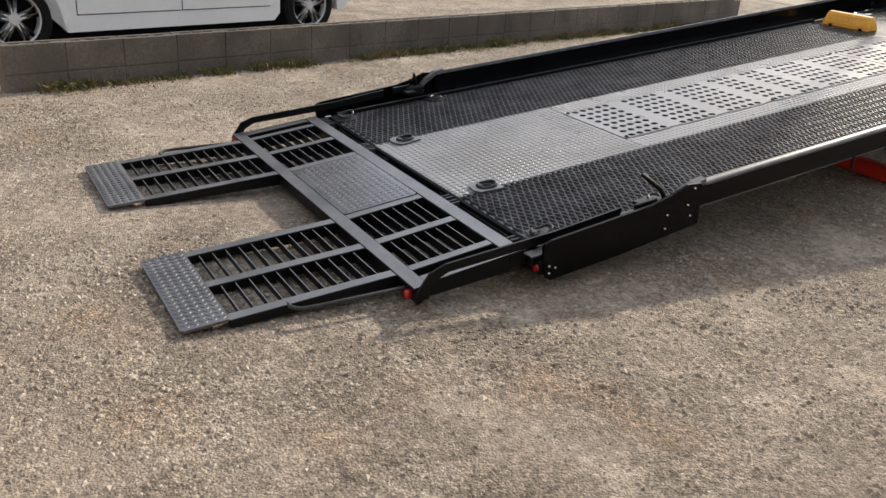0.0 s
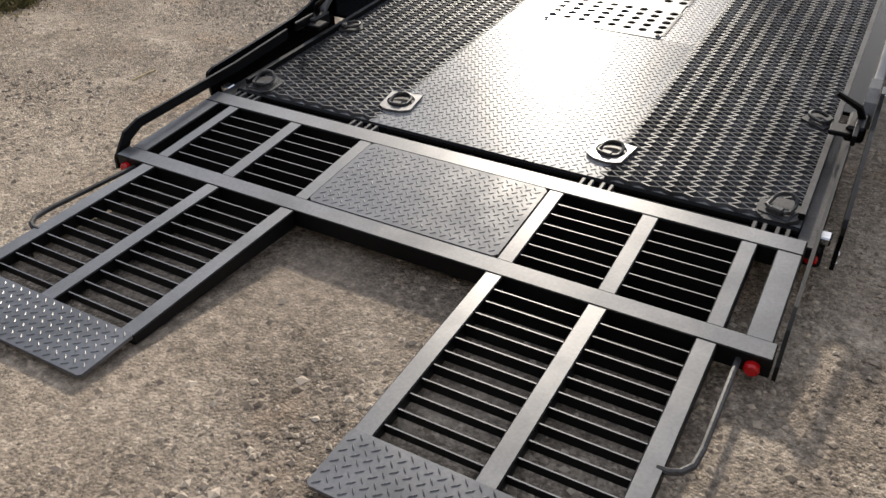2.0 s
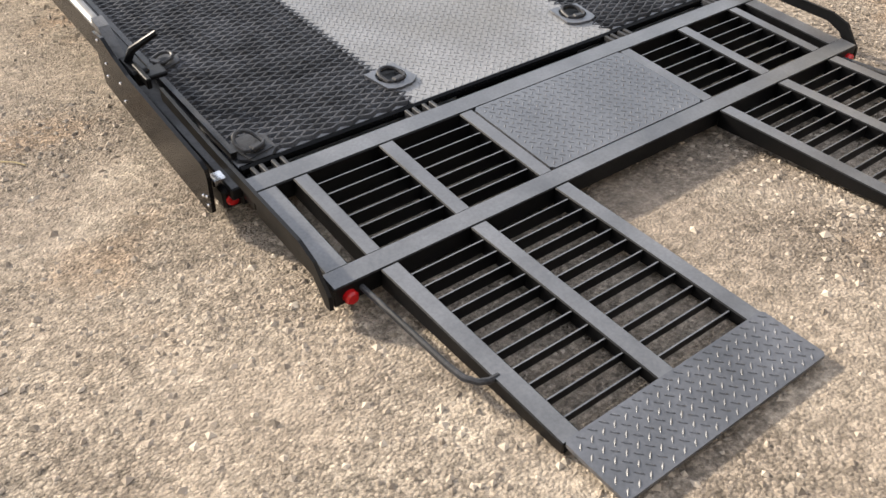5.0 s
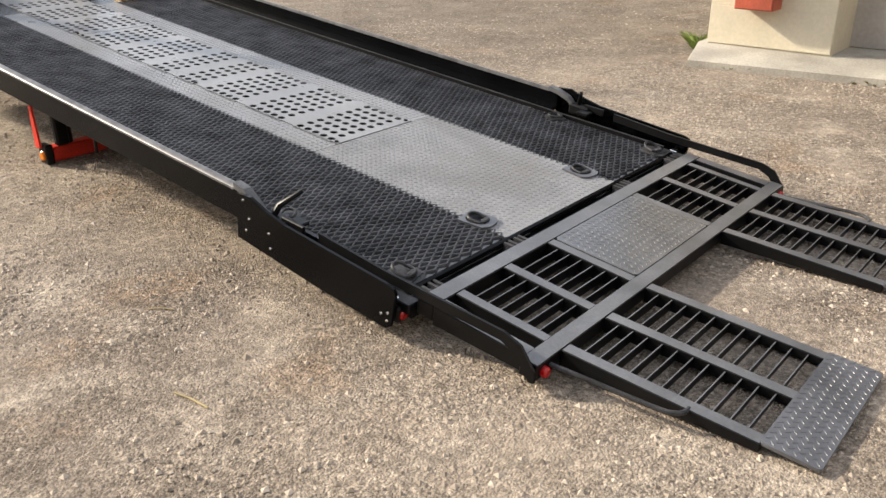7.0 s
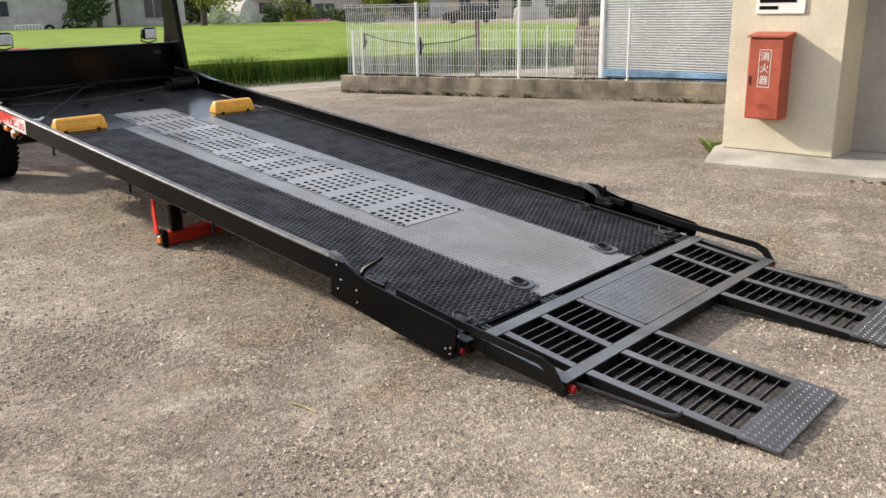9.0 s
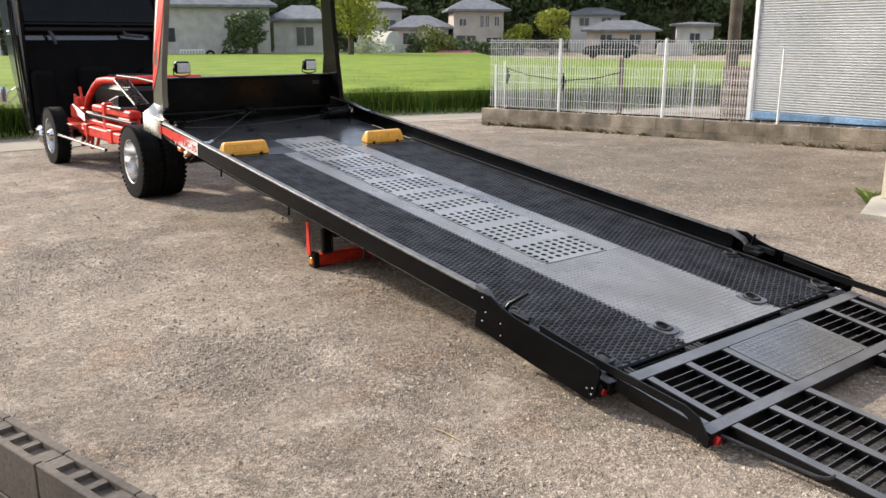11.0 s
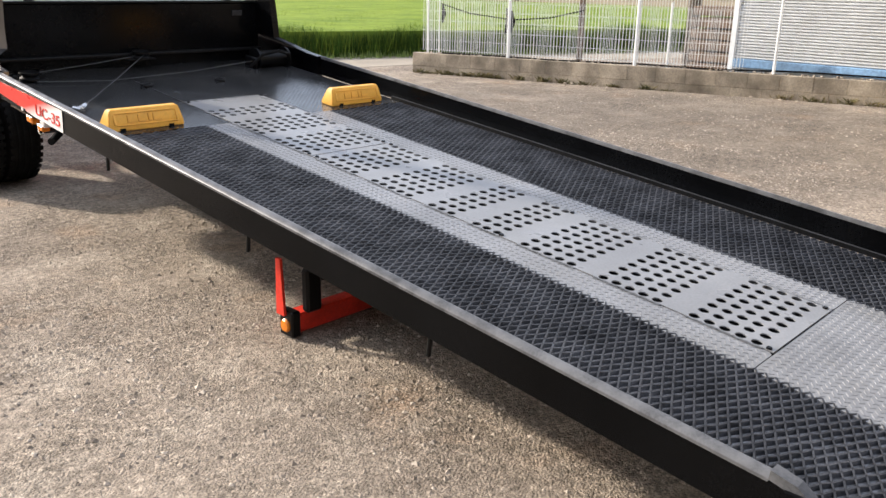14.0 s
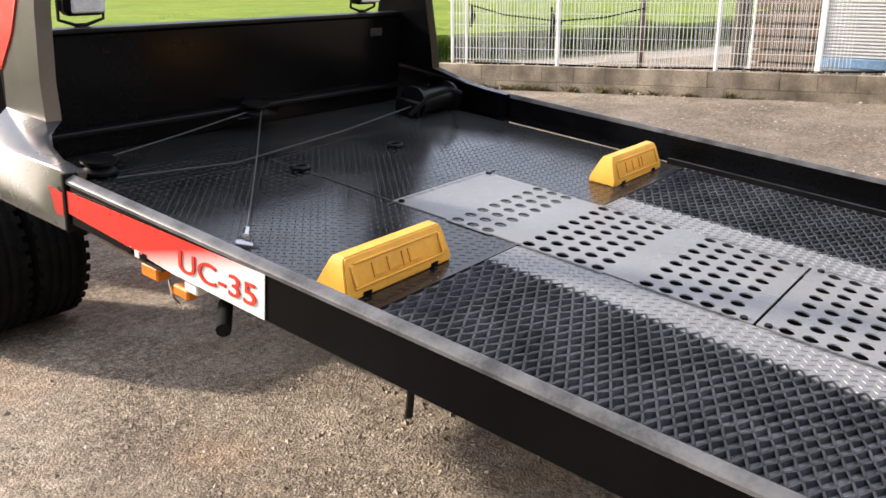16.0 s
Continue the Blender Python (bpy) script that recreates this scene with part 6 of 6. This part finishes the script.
def rubble(name, line, count, spread, s0, s1, z, label, seed):
    rng = np.random.default_rng(seed)
    bm = nb()
    (ax, ay), (bx, by) = line
    for _ in range(count):
        f, s = rng.random(), rng.uniform(s0, s1)
        m = Matrix.Translation((ax + (bx - ax) * f + rng.normal() * spread, ay + (by - ay) * f + rng.normal() * spread, z + s * 0.22)) @ Matrix.Rotation(rng.uniform(0, 6.3), 4, "Z") @ Matrix.Diagonal((s, s * rng.uniform(0.5, 0.9), s * rng.uniform(0.3, 0.6), 1))
        vs = bmesh.ops.create_icosphere(bm, subdivisions=1, radius=0.6)["verts"]
        for v in vs:
            v.co *= rng.uniform(0.75, 1.15)
        bmesh.ops.transform(bm, matrix=m, verts=vs)
    return tagged(link(name, bm, PEBBLE), label, "rubble", kind="stuff")


rubble("wall_rubble", ((6.80, 9.6), (8.98, 2.2)), 190, 0.03, 0.012, 0.055, 0.306, "broken concrete crumbs along the wall top", 81)
rubble("wall_foot_rubble", ((6.60, 9.6), (8.80, 2.4)), 60, 0.08, 0.015, 0.06, 0.0, "stone crumbs along the foot of the wall", 82)


def twig(x, y, length, yaw, r=0.0022, lift=0.004):
    bm = nb()
    d = Vector((math.cos(yaw), math.sin(yaw), 0)) * length / 2
    c = Vector((x, y, lift))
    tube(bm, [c - d, c + Vector((0.002, 0.003, 0.003)), c + d], r, 6)
    solid("straw_twig", bm, DRY, "pale dry straw stick lying on the gravel", "twig", "twigs on the ground")


twig(-1.735, 0.268, 0.15, -1.46, 0.0032)
twig(-1.46, 0.85, 0.10, 2.2)
twig(-3.3, 1.1, 0.25, 1.8, 0.004)
twig(-2.9, -0.3, 0.16, 1.5, 0.003)

# ---- dark car on the far lane ----
def dark_car(x, y, yaw):
    M = Matrix.Translation((x, y, 0.1)) @ Matrix.Rotation(radians(yaw), 4, "Z")
    car = new("dark_car", None)
    car.matrix_basis = M
    bpy.context.view_layer.update()
    tagged(car, "dark grey car parked beyond the field", "car")
    PAINT = mat("dark_car_paint", (0.03, 0.03, 0.035), 0.25, vary=0.1, coat=0.5)
    def own(nm, bm, material):
        bmesh.ops.transform(bm, matrix=M, verts=bm.verts)
        ob = link(nm, bm, material)
        ob.parent, ob.matrix_parent_inverse = car, M.inverted()
    bm = nb(); prism(bm, [(-2.0, 0.25), (2.0, 0.25), (2.05, 0.6), (1.8, 0.85), (0.9, 0.95), (-1.7, 0.98), (-2.05, 0.8)], "y", -0.8, 0.8)
    own("body", bm, PAINT)
    bm = nb(); prism(bm, [(-1.65, 0.985), (-1.2, 1.42), (0.1, 1.45), (0.85, 0.955)], "y", -0.68, 0.68)
    own("greenhouse", bm, WINDOW)
    for a in (-1.25, 1.25):
        for b in (-0.72, 0.72):
            bm = nb(); lathe(bm, [(0.0, 0.09), (0.2, 0.09), (0.3, 0.06), (0.3, -0.06), (0.2, -0.09), (0.0, -0.09)], 20, Matrix.Translation((a, b, 0.3)) @ Matrix.Rotation(math.pi / 2, 4, "Z"))
            own("wheel", bm, RUBBER)


dark_car(46.5, 40.8, 130)

# ---- plain unseen wall added behind the camera, closes the yard and cuts sky light ----
bm = nb(); box(bm, -16, 16, -10.2, -10.0, -0.1, 6.5)
tagged(link("wall_south", bm, GREYWALL), "plain grey wall added out of view to close the yard", "wall", kind="structure")

# unseen dark wall, added so the glossy ramp has something dark to reflect
bm = nb(); box(bm, -13.2, -13.0, -10.0, 4.6, -0.1, 7.5)
tagged(link("wall_west_far", bm, WOOD), "plain dark boarded wall added out of view west of the parked car", "wall", kind="structure")

# ---- yellow strap dropped by the west wall ----
bm = nb()
tube(bm, [(-4.40, 5.62, 0.012), (-4.43, 5.70, 0.03), (-4.41, 5.78, 0.014), (-4.47, 5.86, 0.04), (-4.45, 5.95, 0.012)], 0.016, 6)
solid("yellow_strap", bm, YELLOW, "crumpled yellow strap lying beside the block wall", "strap", smooth=True)

# ---- dark wooded rise that closes the distance ----
bm = nb()
rise = [(-120, 128), (-20, 124), (50, 116), (96, 92), (122, 50), (128, -10)]
rng = random.Random(9)
for (ax, ay), (bx, by) in zip(rise, rise[1:]):
    n = 14
    for i in range(n):
        f, g = i / n, (i + 1) / n
        h = 7.0 + 3.0 * rng.random()
        vs = [bm.verts.new((ax + (bx - ax) * k + o, ay + (by - ay) * k + o, z)) for k in (f, g) for o in (0, 4) for z in (-1, h if o == 0 else h * 0.8)]
        bmesh.ops.convex_hull(bm, input=vs)
tagged(link("backdrop", bm, LEAF), "dark wooded rise beyond the houses", "woods", kind="structure")

# ---- clutter behind the fence ----
bm = nb()
tube(bm, [FM @ Vector(p) for p in ((0.30, 0.30, 1.13), (0.8, 0.30, 1.00), (1.5, 0.30, 0.93), (2.1, 0.30, 0.98), (2.6, 0.30, 1.10))], 0.010, 6)
solid("hanging_cable", bm, RUBBER, "dark cable slung along the white fence", "cable", smooth=True)
for x, z0, z1 in ((0.34, 0.85, 1.12), (1.42, 0.72, 1.10), (1.50, 0.75, 1.06)):
    bm = nb()
    tube(bm, [FM @ Vector(p) for p in ((x, 0.28, z1), (x + 0.03, 0.27, (z0 + z1) / 2), (x - 0.01, 0.28, z0))], [0.012, 0.034, 0.020], 8)
    solid("hanging_cloth", bm, RUBBER, "dark rag hanging on the fence", "rag", "rags on the fence", smooth=True)
bm = nb()
prism(bm, [(0, 0.10), (0.1, 0.24), (0.5, 0.27), (1.3, 0.22), (1.5, 0.10)], "y", 0.4, 1.4, FM @ Matrix.Translation((3.55, 0, 0.0)))
solid("blue_tarpaulin", bm, BLUE, "crumpled blue tarpaulin sheet on the ground behind the fence", "tarpaulin")
bm = nb(); prism(bm, [(0, 0.0), (0, 0.9), (0.25, 1.05), (2.7, 1.05), (2.9, 0.9), (2.9, 0.0)], "y", 0, 2.0, Matrix.Translation((61.0, 44.0, 0.1)) @ Matrix.Rotation(radians(130), 4, "Z"))
solid("white_shelter", bm, PLASTER, "low white plastic shelter beyond the dry field", "shelter")

# ---- white gate and old tyres by the grey farmhouse ----
gate = thing("white_gate", (19.8, 56.0, 0.1), "low white tubular gate before the grey farmhouse", "gate")
for i in range(9):
    x = 18.95 + 1.74 * i / 8
    bm = nb(); tube(bm, [(x, 56.0, 0.1), (x, 56.0, 0.76)], 0.022, 6)
    part("bar", bm, WHITE_WIRE, gate)
for z in (0.30, 0.76):
    bm = nb(); tube(bm, [(18.95, 56.0, z), (20.69, 56.0, z)], 0.028, 6)
    part("rail", bm, WHITE_WIRE, gate)
for x in (21.25, 22.4):
    bm = nb()
    lathe(bm, [(0.16, -0.10), (0.30, -0.10), (0.33, -0.05), (0.33, 0.05), (0.30, 0.10), (0.16, 0.10), (0.16, -0.10)], 20, Matrix.Translation((x, 56.2, 0.42)) @ Matrix.Rotation(radians(70), 4, "Z"))
    solid("old_tyre", bm, RUBBER, "old black tyre leaning before the grey farmhouse", "tyre", "old tyres", smooth=True)
